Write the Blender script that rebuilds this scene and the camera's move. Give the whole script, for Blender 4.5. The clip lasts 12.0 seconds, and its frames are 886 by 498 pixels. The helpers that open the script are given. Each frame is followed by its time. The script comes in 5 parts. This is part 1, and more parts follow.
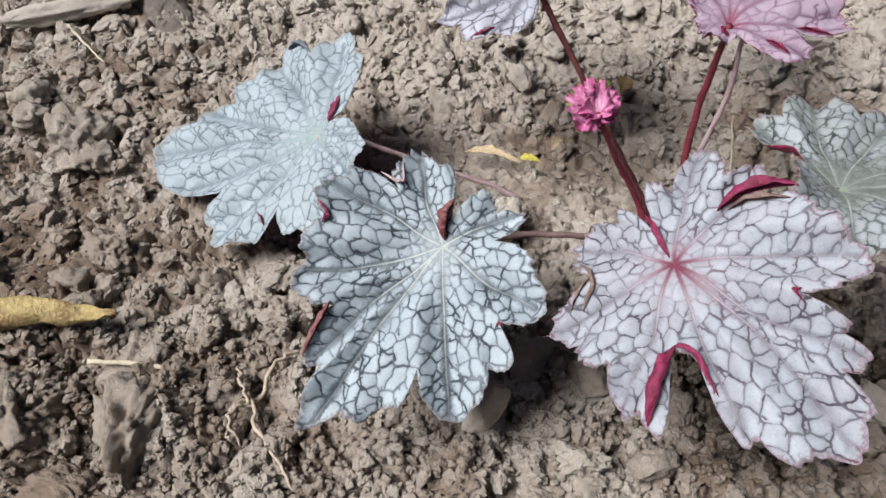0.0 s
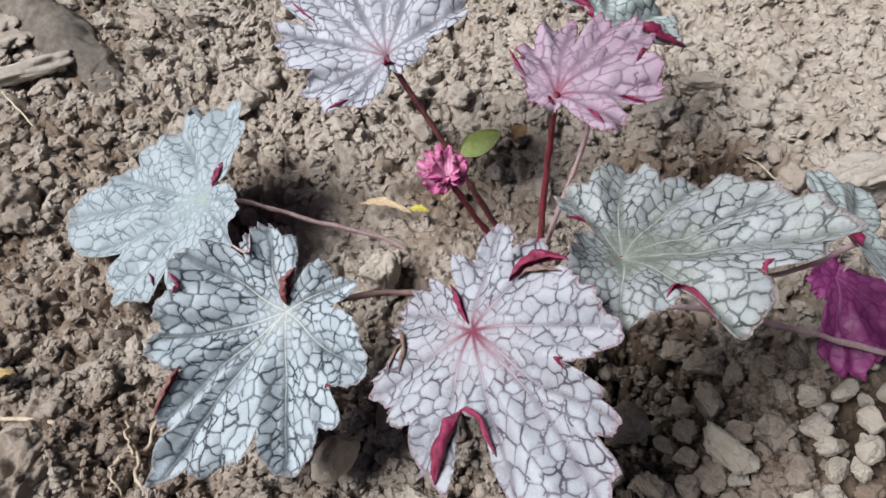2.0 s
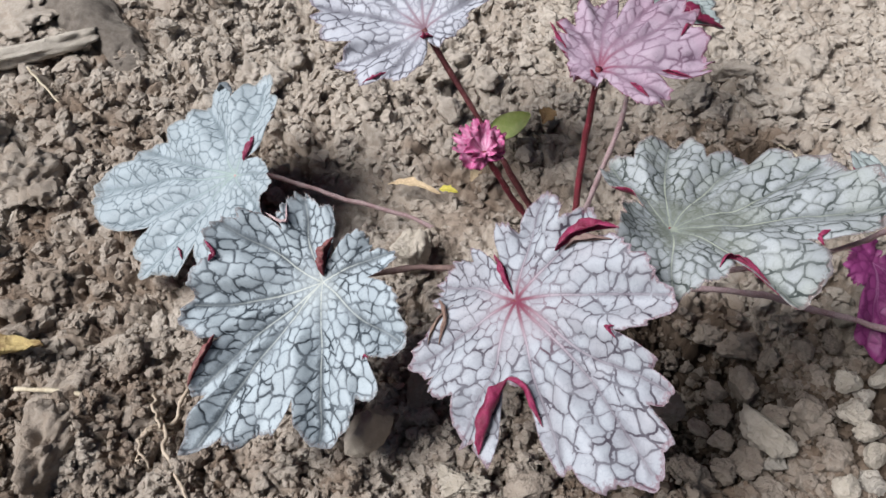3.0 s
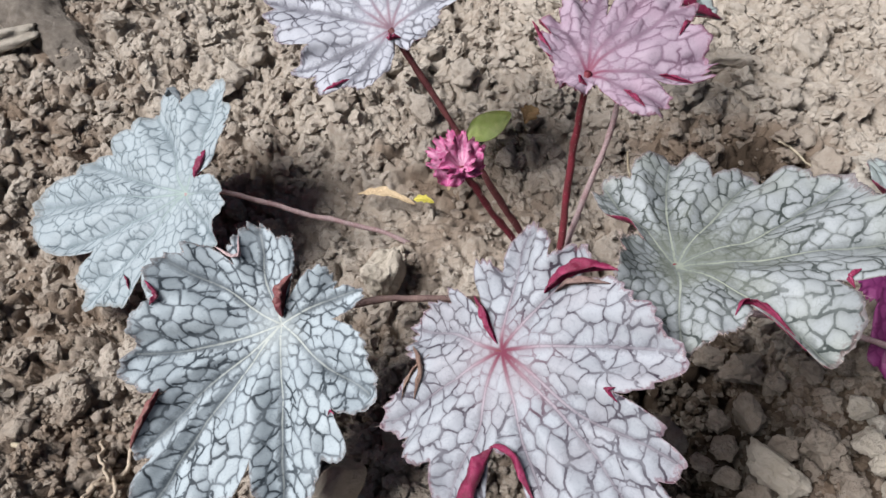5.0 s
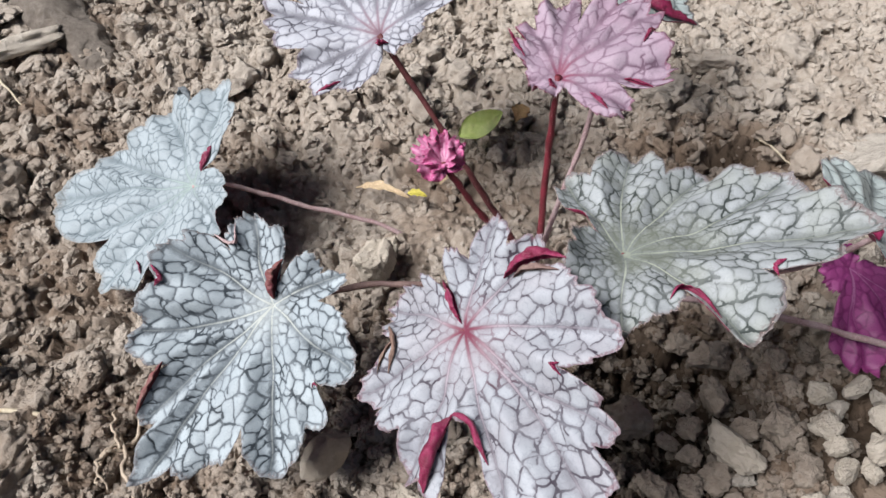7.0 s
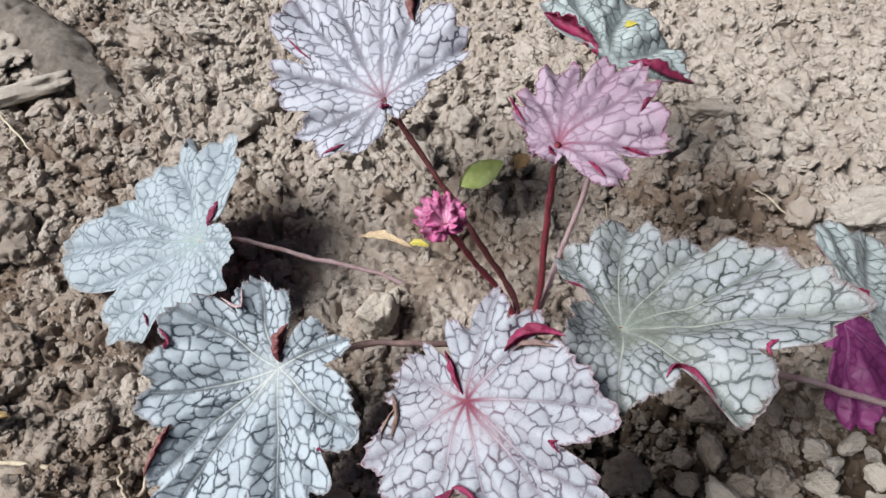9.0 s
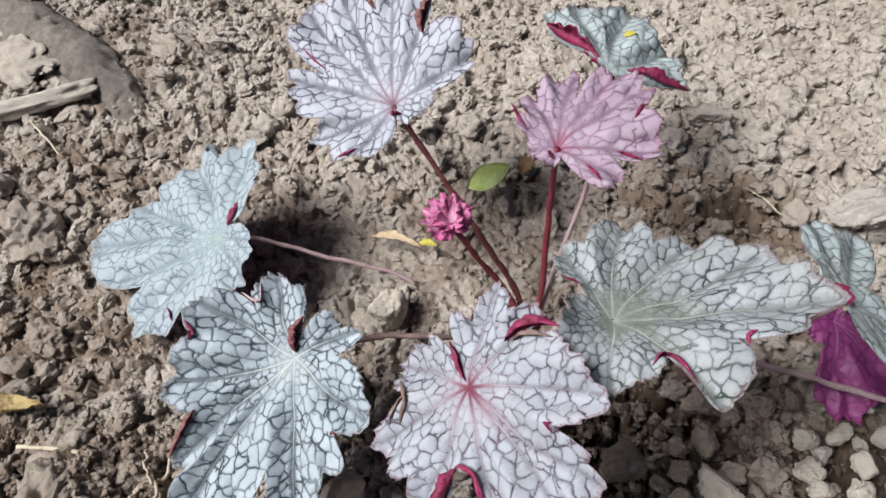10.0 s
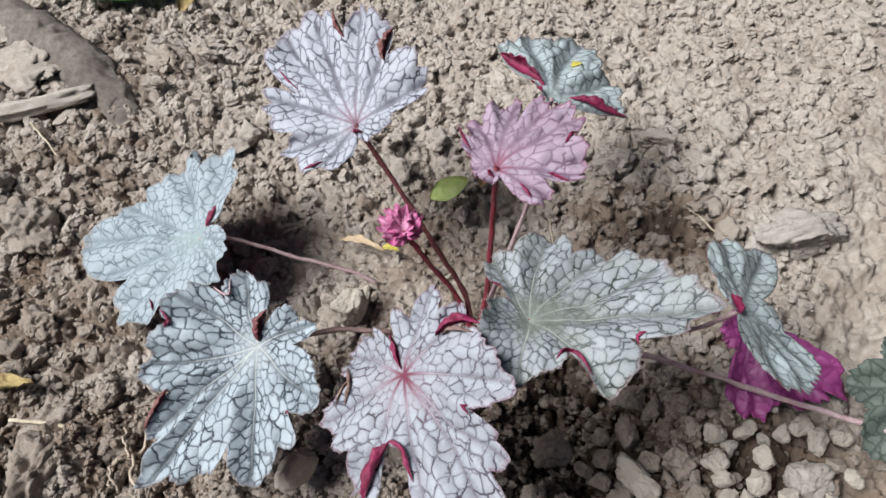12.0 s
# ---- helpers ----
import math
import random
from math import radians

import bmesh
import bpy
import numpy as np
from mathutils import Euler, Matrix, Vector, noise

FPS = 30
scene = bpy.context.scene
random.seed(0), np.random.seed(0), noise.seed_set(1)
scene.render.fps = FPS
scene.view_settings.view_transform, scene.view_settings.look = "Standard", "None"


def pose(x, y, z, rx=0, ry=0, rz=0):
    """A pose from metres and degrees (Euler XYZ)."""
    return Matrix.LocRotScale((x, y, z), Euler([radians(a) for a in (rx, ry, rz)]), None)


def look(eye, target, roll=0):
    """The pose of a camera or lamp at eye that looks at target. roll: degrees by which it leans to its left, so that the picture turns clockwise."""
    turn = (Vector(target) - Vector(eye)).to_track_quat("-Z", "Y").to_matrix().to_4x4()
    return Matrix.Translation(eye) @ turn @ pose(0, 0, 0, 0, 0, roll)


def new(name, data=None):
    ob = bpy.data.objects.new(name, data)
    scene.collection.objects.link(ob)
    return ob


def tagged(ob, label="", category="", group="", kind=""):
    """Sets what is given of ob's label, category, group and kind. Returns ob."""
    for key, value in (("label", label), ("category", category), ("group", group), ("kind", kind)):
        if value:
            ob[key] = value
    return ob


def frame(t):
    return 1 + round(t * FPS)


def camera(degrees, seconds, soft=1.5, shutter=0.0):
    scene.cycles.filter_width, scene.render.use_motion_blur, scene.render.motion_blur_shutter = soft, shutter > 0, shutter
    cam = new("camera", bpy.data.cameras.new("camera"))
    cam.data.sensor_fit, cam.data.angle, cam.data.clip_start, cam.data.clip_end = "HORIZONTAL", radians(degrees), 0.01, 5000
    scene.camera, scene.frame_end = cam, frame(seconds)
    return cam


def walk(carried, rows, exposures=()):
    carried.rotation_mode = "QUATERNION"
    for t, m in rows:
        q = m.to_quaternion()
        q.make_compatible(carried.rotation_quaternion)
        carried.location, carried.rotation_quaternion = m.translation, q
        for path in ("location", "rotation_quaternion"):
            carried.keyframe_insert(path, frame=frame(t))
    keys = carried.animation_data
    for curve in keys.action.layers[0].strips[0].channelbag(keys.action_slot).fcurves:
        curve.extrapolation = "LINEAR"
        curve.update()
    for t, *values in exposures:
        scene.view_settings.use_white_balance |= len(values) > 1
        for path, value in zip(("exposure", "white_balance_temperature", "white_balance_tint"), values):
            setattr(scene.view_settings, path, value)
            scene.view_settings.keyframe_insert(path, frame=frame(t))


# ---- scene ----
# ---- camera and its walk ----
cam = camera(61.3, 12.0, soft=1.5)
METRES, EYE, TILT, LEAN, TURN = 0.30, 0.235, -50.0, 1.1, 0.0
ROWS = [
    (0.0, 0.0, 0.0, 0.0, -0.0, -0.0, -0.0),
    (0.5, 0.0759, -0.0419, 0.0244, 1.09, 0.82, 1.45),
    (1.0, 0.1395, -0.06, 0.0379, 1.64, 0.69, 2.17),
    (1.5, 0.1935, -0.0572, 0.0633, 1.54, 0.62, 2.08),
    (2.0, 0.2056, -0.0566, 0.0573, 2.01, 0.7, 1.62),
    (2.5, 0.1829, -0.0623, 0.034, 2.37, 1.07, 0.54),
    (4.5, 0.1509, 0.0291, 0.0476, 1.04, -0.59, 1.3),
    (5.0, 0.1698, 0.0477, 0.0843, 0.78, -1.07, 1.92),
    (5.5, 0.1889, 0.0681, 0.1011, 0.33, -2.43, 2.41),
    (6.0, 0.205, 0.0534, 0.0839, 1.29, -3.0, 2.56),
    (6.5, 0.2119, 0.0202, 0.0732, 2.13, -2.34, 1.87),
    (8.5, 0.2456, -0.0784, 0.1086, 3.56, 0.02, 1.17),
    (9.0, 0.2214, -0.0348, 0.1365, 2.74, -0.51, 1.24),
    (9.5, 0.2343, -0.0318, 0.1643, 2.51, -0.43, 2.0),
    (10.0, 0.2332, -0.0889, 0.1304, 3.78, -0.23, 1.15),
    (10.5, 0.2342, -0.1179, 0.1594, 3.53, -0.23, 1.49),
    (11.0, 0.2225, -0.1271, 0.1409, 3.23, -0.72, 0.37),
    (11.5, 0.2715, -0.1253, 0.1393, 2.64, -0.54, 0.13),
    (12.0, 0.305, -0.2014, 0.1342, 3.57, -0.01, -0.59),
]
walk(cam, [(t, pose(0, 0, EYE, TILT, LEAN, TURN) @ pose(METRES * x, METRES * y, METRES * z, 90 + pitch, roll, yaw)) for t, x, y, z, yaw, pitch, roll in ROWS], exposures=[(0.0, 0.26, 6270, 10), (0.5, 0.24, 6270, 10), (1.5, 0.24, 6270, 10), (2.5, 0.25, 6270, 10), (5.0, 0.28, 6350, 10), (5.5, 0.35, 6400, 11), (6.5, 0.34, 6400, 11), (8.5, 0.34, 6270, 10), (10.5, 0.31, 6240, 10), (12.0, 0.28, 6190, 9)])

# ---- world and light: a bright overcast sky ----
world = bpy.data.worlds.new("sky")
scene.world = world
world.use_nodes = True
wn = world.node_tree
wn.nodes.clear()
sky = wn.nodes.new("ShaderNodeTexSky")
sky.sky_type = "NISHITA"
sky.sun_disc = False
sky.sun_elevation = radians(56)
sky.sun_rotation = radians(-111)
sky.dust_density = 4.0
sky.ozone_density = 1.5
background = wn.nodes.new("ShaderNodeBackground")
background.inputs["Strength"].default_value = 0.024
wout = wn.nodes.new("ShaderNodeOutputWorld")
wn.links.new(sky.outputs[0], background.inputs[0])
wn.links.new(background.outputs[0], wout.inputs[0])

sun_data = bpy.data.lights.new("sun", "SUN")
sun_data.energy = 5.1
sun_data.angle = radians(30)
sun_data.color = (1.0, 0.975, 0.955)
sun = new("sun", sun_data)
sun.matrix_world = look((-0.76, -0.08, 1.17), (0, 0.2, 0))


# ---- noise ----
from mathutils import geometry, kdtree


def hash01(ix, iy, iz, seed):
    n = (ix.astype(np.int64) * 374761393 + iy.astype(np.int64) * 668265263 + iz.astype(np.int64) * 1274126177 + seed * 974711) & 0xFFFFFFFF
    n = ((n ^ (n >> 13)) * 1103515245) & 0xFFFFFFFF
    n = ((n ^ (n >> 16)) * 1911520717) & 0xFFFFFFFF
    return ((n ^ (n >> 15)) & 0xFFFFFF) / float(0x1000000)


def value_noise(x, y, z, seed=0):
    """Smooth noise from -1 to 1."""
    x, y, z = np.broadcast_arrays(np.asarray(x, float), np.asarray(y, float), np.asarray(z, float))
    ix, iy, iz = np.floor(x), np.floor(y), np.floor(z)
    fx, fy, fz = x - ix, y - iy, z - iz
    fx, fy, fz = (f * f * f * (f * (f * 6 - 15) + 10) for f in (fx, fy, fz))
    out = 0
    for a in (0, 1):
        for b in (0, 1):
            for c in (0, 1):
                w = (fx if a else 1 - fx) * (fy if b else 1 - fy) * (fz if c else 1 - fz)
                out = out + w * hash01(ix + a, iy + b, iz + c, seed)
    return out * 2 - 1


def fractal(x, y, z, octaves, seed=0, rough=0.5):
    out, amp = 0, 1.0
    for o in range(octaves):
        out = out + amp * value_noise(x * 2**o, y * 2**o, z * 2**o, seed + 7 * o)
        amp *= rough
    return out


def cells(x, y, size, seed, jitter=0.9):
    """Nearest and second nearest cell point, in cell sizes, and a random number of the nearest cell."""
    u, v = x / size, y / size
    iu, iv = np.floor(u), np.floor(v)
    f1, f2, rnd = np.full(u.shape, 9.0), np.full(u.shape, 9.0), np.zeros(u.shape)
    for a in (-1, 0, 1):
        for b in (-1, 0, 1):
            ca, cb = iu + a, iv + b
            pu = ca + 0.5 + jitter * (hash01(ca, cb, ca * 0, seed) - 0.5)
            pv = cb + 0.5 + jitter * (hash01(ca, cb, ca * 0, seed + 1) - 0.5)
            d = np.hypot(u - pu, v - pv)
            nearer = d < f1
            f2 = np.where(nearer, f1, np.minimum(f2, d))
            rnd = np.where(nearer, hash01(ca, cb, ca * 0, seed + 2), rnd)
            f1 = np.where(nearer, d, f1)
    return f1, f2, rnd


def smooth(a, b, x):
    s = np.clip((x - a) / (b - a), 0, 1)
    return s * s * (3 - 2 * s)


def blob(x, y, cx, cy, rx, ry):
    """1 at a place, fading to 0 at about its radii."""
    return np.exp(-1.5 * (((x - cx) / rx) ** 2 + ((y - cy) / ry) ** 2))


# ---- materials ----
def material(name):
    m = bpy.data.materials.new(name)
    m.use_nodes = True
    nt = m.node_tree
    nt.nodes.clear()
    out = nt.nodes.new("ShaderNodeOutputMaterial")
    bsdf = nt.nodes.new("ShaderNodeBsdfPrincipled")
    nt.links.new(bsdf.outputs[0], out.inputs[0])
    return m, nt, bsdf


def math_node(nt, op, a, b=None, clamp=False):
    n = nt.nodes.new("ShaderNodeMath")
    n.operation = op
    n.use_clamp = clamp
    for i, v in enumerate((a, b)):
        if v is None:
            continue
        if isinstance(v, (int, float)):
            n.inputs[i].default_value = v
        else:
            nt.links.new(v, n.inputs[i])
    return n.outputs[0]


def ramp(nt, value, lo, hi, out_lo=0.0, out_hi=1.0):
    n = nt.nodes.new("ShaderNodeMapRange")
    n.interpolation_type = "SMOOTHSTEP"
    nt.links.new(value, n.inputs["Value"])
    for key, v in (("From Min", lo), ("From Max", hi), ("To Min", out_lo), ("To Max", out_hi)):
        if isinstance(v, (int, float)):
            n.inputs[key].default_value = v
        else:
            nt.links.new(v, n.inputs[key])
    return n.outputs["Result"]


def mix(nt, factor, a, b):
    n = nt.nodes.new("ShaderNodeMix")
    n.data_type = "RGBA"
    if isinstance(factor, (int, float)):
        n.inputs[0].default_value = factor
    else:
        nt.links.new(factor, n.inputs[0])
    for i, v in ((6, a), (7, b)):
        if isinstance(v, tuple):
            n.inputs[i].default_value = (*v, 1)
        else:
            nt.links.new(v, n.inputs[i])
    return n.outputs[2]


def coords(nt, kind="Object"):
    return nt.nodes.new("ShaderNodeTexCoord").outputs[kind]


def noise_tex(nt, vec, scale, detail=4.0, rough=0.6):
    n = nt.nodes.new("ShaderNodeTexNoise")
    nt.links.new(vec, n.inputs["Vector"])
    n.inputs["Scale"].default_value = scale
    n.inputs["Detail"].default_value = detail
    n.inputs["Roughness"].default_value = rough
    return n.outputs["Fac"]


def bump(nt, bsdf, height, strength, distance):
    b = nt.nodes.new("ShaderNodeBump")
    b.inputs["Strength"].default_value = strength
    b.inputs["Distance"].default_value = distance
    nt.links.new(height, b.inputs["Height"])
    nt.links.new(b.outputs[0], bsdf.inputs["Normal"])


def attribute(nt, name, output="Fac"):
    n = nt.nodes.new("ShaderNodeAttribute")
    n.attribute_name = name
    return n.outputs[output]


def soil_material(name, dry, wet, pale, damp_shade=None, by_island=False):
    m, nt, bsdf = material(name)
    co = nt.nodes.new("ShaderNodeNewGeometry").outputs["Position"]
    big = noise_tex(nt, co, 38, 3)
    mid = noise_tex(nt, co, 240, 5, 0.65)
    fine = noise_tex(nt, co, 1400, 4, 0.7)
    c = mix(nt, ramp(nt, mid, 0.35, 0.7), dry, pale)
    c = mix(nt, ramp(nt, big, 0.42, 0.68, 0.0, 0.30), c, wet)
    if damp_shade is not None:
        # brown where damp; the near-black second step paints shade into the deep hollow
        c = mix(nt, ramp(nt, attribute(nt, "damp_shade"), 0.0, 0.6, 0.0, 0.85), c, wet)
        c = mix(nt, ramp(nt, attribute(nt, "damp_shade"), 0.45, 0.9, 0.0, 0.88), c, tuple(0.24 * v for v in wet))
    if by_island:
        geo = nt.nodes.new("ShaderNodeNewGeometry").outputs["Random Per Island"]
        c = mix(nt, ramp(nt, geo, 0.0, 1.0, 0.0, 0.35), c, pale)
    speck = ramp(nt, fine, 0.62, 0.8)
    c = mix(nt, math_node(nt, "MULTIPLY", speck, 0.22), c, pale)
    grit = ramp(nt, fine, 0.25, 0.42, 0.22, 0.0)
    c = mix(nt, grit, c, tuple(0.5 * v for v in wet))
    nt.links.new(c, bsdf.inputs["Base Color"])
    bsdf.inputs["Roughness"].default_value = 0.95
    bsdf.inputs["Specular IOR Level"].default_value = 0.12
    h = math_node(nt, "ADD", math_node(nt, "MULTIPLY", mid, 1.0), math_node(nt, "MULTIPLY", fine, 0.7))
    bump(nt, bsdf, h, 1.0, 0.0015)
    return m


SOIL_DRY, SOIL_WET, SOIL_PALE = (0.392, 0.340, 0.286), (0.196, 0.137, 0.095), (0.524, 0.470, 0.410)
soil = soil_material("soil", SOIL_DRY, SOIL_WET, SOIL_PALE, damp_shade=True)
clod_soil = soil_material("clod_soil", SOIL_DRY, SOIL_WET, SOIL_PALE, damp_shade=True, by_island=True)
stone_mat = soil_material("stone", (0.42, 0.365, 0.295), (0.27, 0.225, 0.175), (0.56, 0.505, 0.43))
pale_stone = soil_material("pale_stone", (0.475, 0.424, 0.354), (0.32, 0.275, 0.222), (0.55, 0.498, 0.428))
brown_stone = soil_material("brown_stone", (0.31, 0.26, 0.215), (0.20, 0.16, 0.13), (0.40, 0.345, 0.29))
grey_stone = soil_material("grey_stone", (0.43, 0.39, 0.34), (0.30, 0.265, 0.225), (0.53, 0.49, 0.435))


def leaf_material(name, cell, cell_alt, vein, rib, blush, blush_amount=0.0, shine=0.16, net_depth=1.0, flanks=0.55, margin=None, cream=0.0, bold=0.0, tint=None, inner=0.2, line=0.5, hub_shade=None):
    """The upper face: puffed silvery cells between dark netted veins, grey bands along the ribs, a flush round the stalk."""
    m, nt, bsdf = material(name)
    co = attribute(nt, "leafco", "Vector")
    away = lambda v, lo, hi: math_node(nt, "SUBTRACT", 1.0, ramp(nt, v, lo, hi))
    times = lambda a, b: math_node(nt, "MULTIPLY", a, b)
    most = lambda a, b: math_node(nt, "MAXIMUM", a, b)
    jag = noise_tex(nt, co, 1.1, 3)
    patch = noise_tex(nt, co, 0.08, 3)
    speck = noise_tex(nt, co, 1.6, 4)
    shift = math_node(nt, "ADD", ramp(nt, jag, 0.3, 0.7, -0.07, 0.07), ramp(nt, noise_tex(nt, co, 0.13, 2), 0.35, 0.65, -0.07, 0.06))
    d1, d2, rho = attribute(nt, "rib"), attribute(nt, "side"), attribute(nt, "rho")
    gap, tone, one = attribute(nt, "net"), attribute(nt, "tone"), attribute(nt, "cell")
    edge = math_node(nt, "ADD", gap, shift)

    # cells: pale and puffed in the middle, greyer towards the veins
    c = mix(nt, ramp(nt, gap, 0.0, 0.6), cell_alt, cell)
    c = mix(nt, ramp(nt, patch, 0.4, 0.68, 0.0, 0.5), c, cell_alt)
    c = mix(nt, ramp(nt, one, 0.0, 1.0, 0.0, 0.34), c, cell_alt)
    c = mix(nt, ramp(nt, one, 0.75, 1.0, 0.0, 0.3), c, tuple(min(0.9, 1.32 * v) for v in cell))
    if tint:
        c = mix(nt, ramp(nt, noise_tex(nt, co, 0.055, 2), 0.45, 0.65, 0.0, 0.55), c, tint)
    c = mix(nt, ramp(nt, speck, 0.5, 0.75, 0.0, 0.22), c, tuple(0.6 * v for v in cell_alt))

    fine = nt.nodes.new("ShaderNodeTexVoronoi")
    fine.feature = "DISTANCE_TO_EDGE"
    fine.inputs["Scale"].default_value = 0.75
    nt.links.new(co, fine.inputs["Vector"])
    thread = times(away(fine.outputs["Distance"], 0.01, 0.09), ramp(nt, noise_tex(nt, co, 0.35, 3), 0.42, 0.66, 0.0, 0.26))
    c = mix(nt, thread, c, tuple(0.45 * v for v in cell_alt))

    # veins: a thin dark net, soft bands along the larger ones, grey flanks along the ribs
    ink = times(away(edge, -0.02, 0.17 + bold), tone)
    ink = most(ink, times(times(away(edge, 0.0, 0.75), tone), 0.17))
    ink = most(ink, times(away(math_node(nt, "ADD", d2, times(shift, 4.0)), 0.1, 1.3), 0.24 * min(1.0, flanks + 0.2)))
    ink = times(ink, ramp(nt, rho, 0.04, 0.30 + 0.55 * inner, 0.30, 1.0))
    flank = away(math_node(nt, "ADD", d1, times(shift, 5.0)), 0.3, ramp(nt, patch, 0.35, 0.62, 1.3, 3.0))
    ink = most(ink, times(flank, ramp(nt, rho, 0.05, 0.42, 0.15, flanks)))
    ink = times(ink, ramp(nt, noise_tex(nt, co, 0.09, 3), 0.32, 0.62, 0.55, 1.0))
    ink = math_node(nt, "MULTIPLY", ink, net_depth, clamp=True)
    c = mix(nt, ink, c, mix(nt, times(away(rho, 0.08, 0.48), 0.8), vein, blush) if blush_amount > 0.6 else vein)
    midrib = times(away(math_node(nt, "ADD", d1, times(shift, 0.8)), 0.08, 0.36), ramp(nt, rho, 0.10, 0.75, line, 0.2 * line))
    c = mix(nt, midrib, c, rib)
    # shade of the folded lobes painted as a dark patch round the stalk
    if hub_shade:
        c = mix(nt, times(away(math_node(nt, "ADD", rho, shift), 0.12, 0.55), ramp(nt, d1, 0.25, 1.0, 0.20, 0.85)), c, hub_shade)
    if cream > 0:
        c = mix(nt, times(away(rho, 0.04, 0.30), cream), c, rib)
    if blush_amount > 0:
        near = times(away(rho, 0.03, 0.32), math_node(nt, "SUBTRACT", 1.0, ramp(nt, d1, 0.15, 0.85, 0.0, 0.84)))
        c = mix(nt, times(near, blush_amount), c, blush)
    rim = ramp(nt, math_node(nt, "ADD", rho, ramp(nt, jag, 0.3, 0.7, -0.02, 0.02)), 0.955, 0.998, 0.0, 0.6)
    c = mix(nt, rim, c, margin or vein)
    nt.links.new(c, bsdf.inputs["Base Color"])
    nt.links.new(ramp(nt, ink, 0.0, 1.0, 0.50, 0.62), bsdf.inputs["Roughness"])
    bsdf.inputs["Specular IOR Level"].default_value = shine
    h = math_node(nt, "ADD", speck, times(ramp(nt, edge, -0.1, 0.5), 0.8))
    bump(nt, bsdf, h, 0.35, 0.00018)
    return m


VEIN = (0.034, 0.043, 0.052)
silver = leaf_material("silver_leaf", (0.362, 0.414, 0.446), (0.261, 0.301, 0.333), VEIN, (0.44, 0.47, 0.44), (0.3, 0.1, 0.12), net_depth=1.18, flanks=0.74, cream=0.24, margin=(0.10, 0.08, 0.08), bold=0.10, inner=0.0, line=0.8)
blue_silver = leaf_material("blue_silver_leaf", (0.330, 0.378, 0.408), (0.258, 0.304, 0.330), (0.060, 0.082, 0.098), (0.36, 0.44, 0.43), (0.24, 0.32, 0.26), 0.35, net_depth=0.9, flanks=0.52, margin=(0.2, 0.2, 0.19))
pink_silver = leaf_material("pink_silver_leaf", (0.347, 0.370, 0.406), (0.276, 0.286, 0.320), (0.046, 0.037, 0.051), (0.36, 0.31, 0.35), (0.13, 0.010, 0.035), 0.9, flanks=0.40, net_depth=1.08, margin=(0.14, 0.05, 0.07), tint=(0.312, 0.306, 0.336), inner=0.25, line=0.8)
green_silver = leaf_material("green_silver_leaf", (0.322, 0.346, 0.362), (0.246, 0.266, 0.272), (0.036, 0.044, 0.042), (0.42, 0.45, 0.37), (0.10, 0.12, 0.105), 0.6, net_depth=1.12, flanks=0.5, margin=(0.12, 0.07, 0.07), bold=0.01, tint=(0.262, 0.284, 0.256), inner=0.0, line=0.9, hub_shade=(0.125, 0.138, 0.112))
white_silver = leaf_material("white_silver_leaf", (0.404, 0.418, 0.462), (0.310, 0.318, 0.365), (0.056, 0.054, 0.068), (0.19, 0.18, 0.22), (0.15, 0.01, 0.035), 0.5, net_depth=1.2, flanks=0.66, margin=(0.11, 0.06, 0.08), inner=0.9, bold=0.09)
rose_silver = leaf_material("rose_silver_leaf", (0.350, 0.278, 0.338), (0.270, 0.196, 0.256), (0.069, 0.030, 0.054), (0.22, 0.13, 0.19), (0.16, 0.01, 0.04), 0.7, flanks=0.62, net_depth=0.78, margin=(0.15, 0.02, 0.055), tint=(0.30, 0.20, 0.265), inner=1.0)
dusk_silver = leaf_material("dusk_silver_leaf", (0.400, 0.455, 0.450), (0.300, 0.345, 0.342), (0.042, 0.050, 0.054), (0.34, 0.37, 0.35), (0.4, 0.1, 0.12), flanks=0.62, margin=(0.10, 0.05, 0.06))
purple = leaf_material("purple_underside", (0.30, 0.062, 0.210), (0.21, 0.030, 0.140), (0.12, 0.010, 0.08), (0.42, 0.20, 0.36), (0.2, 0.02, 0.1), shine=0.5, net_depth=0.4, flanks=0.1, margin=(0.15, 0.01, 0.08))
# a darkened leaf copy: the shade on the low leaf is in its colours
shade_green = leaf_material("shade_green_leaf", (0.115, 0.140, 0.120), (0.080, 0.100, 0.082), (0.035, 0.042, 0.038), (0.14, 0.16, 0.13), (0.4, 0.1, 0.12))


def plain_leaf(name, colour, alt, scale, rough=0.5, spec=0.35, relief=0.0006):
    m, nt, bsdf = material(name)
    co = coords(nt)
    n1, n2 = noise_tex(nt, co, scale, 4), noise_tex(nt, co, scale * 7, 4)
    c = mix(nt, ramp(nt, n1, 0.3, 0.7), colour, alt)
    c = mix(nt, ramp(nt, n2, 0.45, 0.75, 0.0, 0.35), c, tuple(min(1, 1.8 * v + 0.03) for v in colour))
    nt.links.new(c, bsdf.inputs["Base Color"])
    bsdf.inputs["Roughness"].default_value = rough
    bsdf.inputs["Specular IOR Level"].default_value = spec
    bump(nt, bsdf, math_node(nt, "ADD", n2, n1), 0.6, relief)
    return m


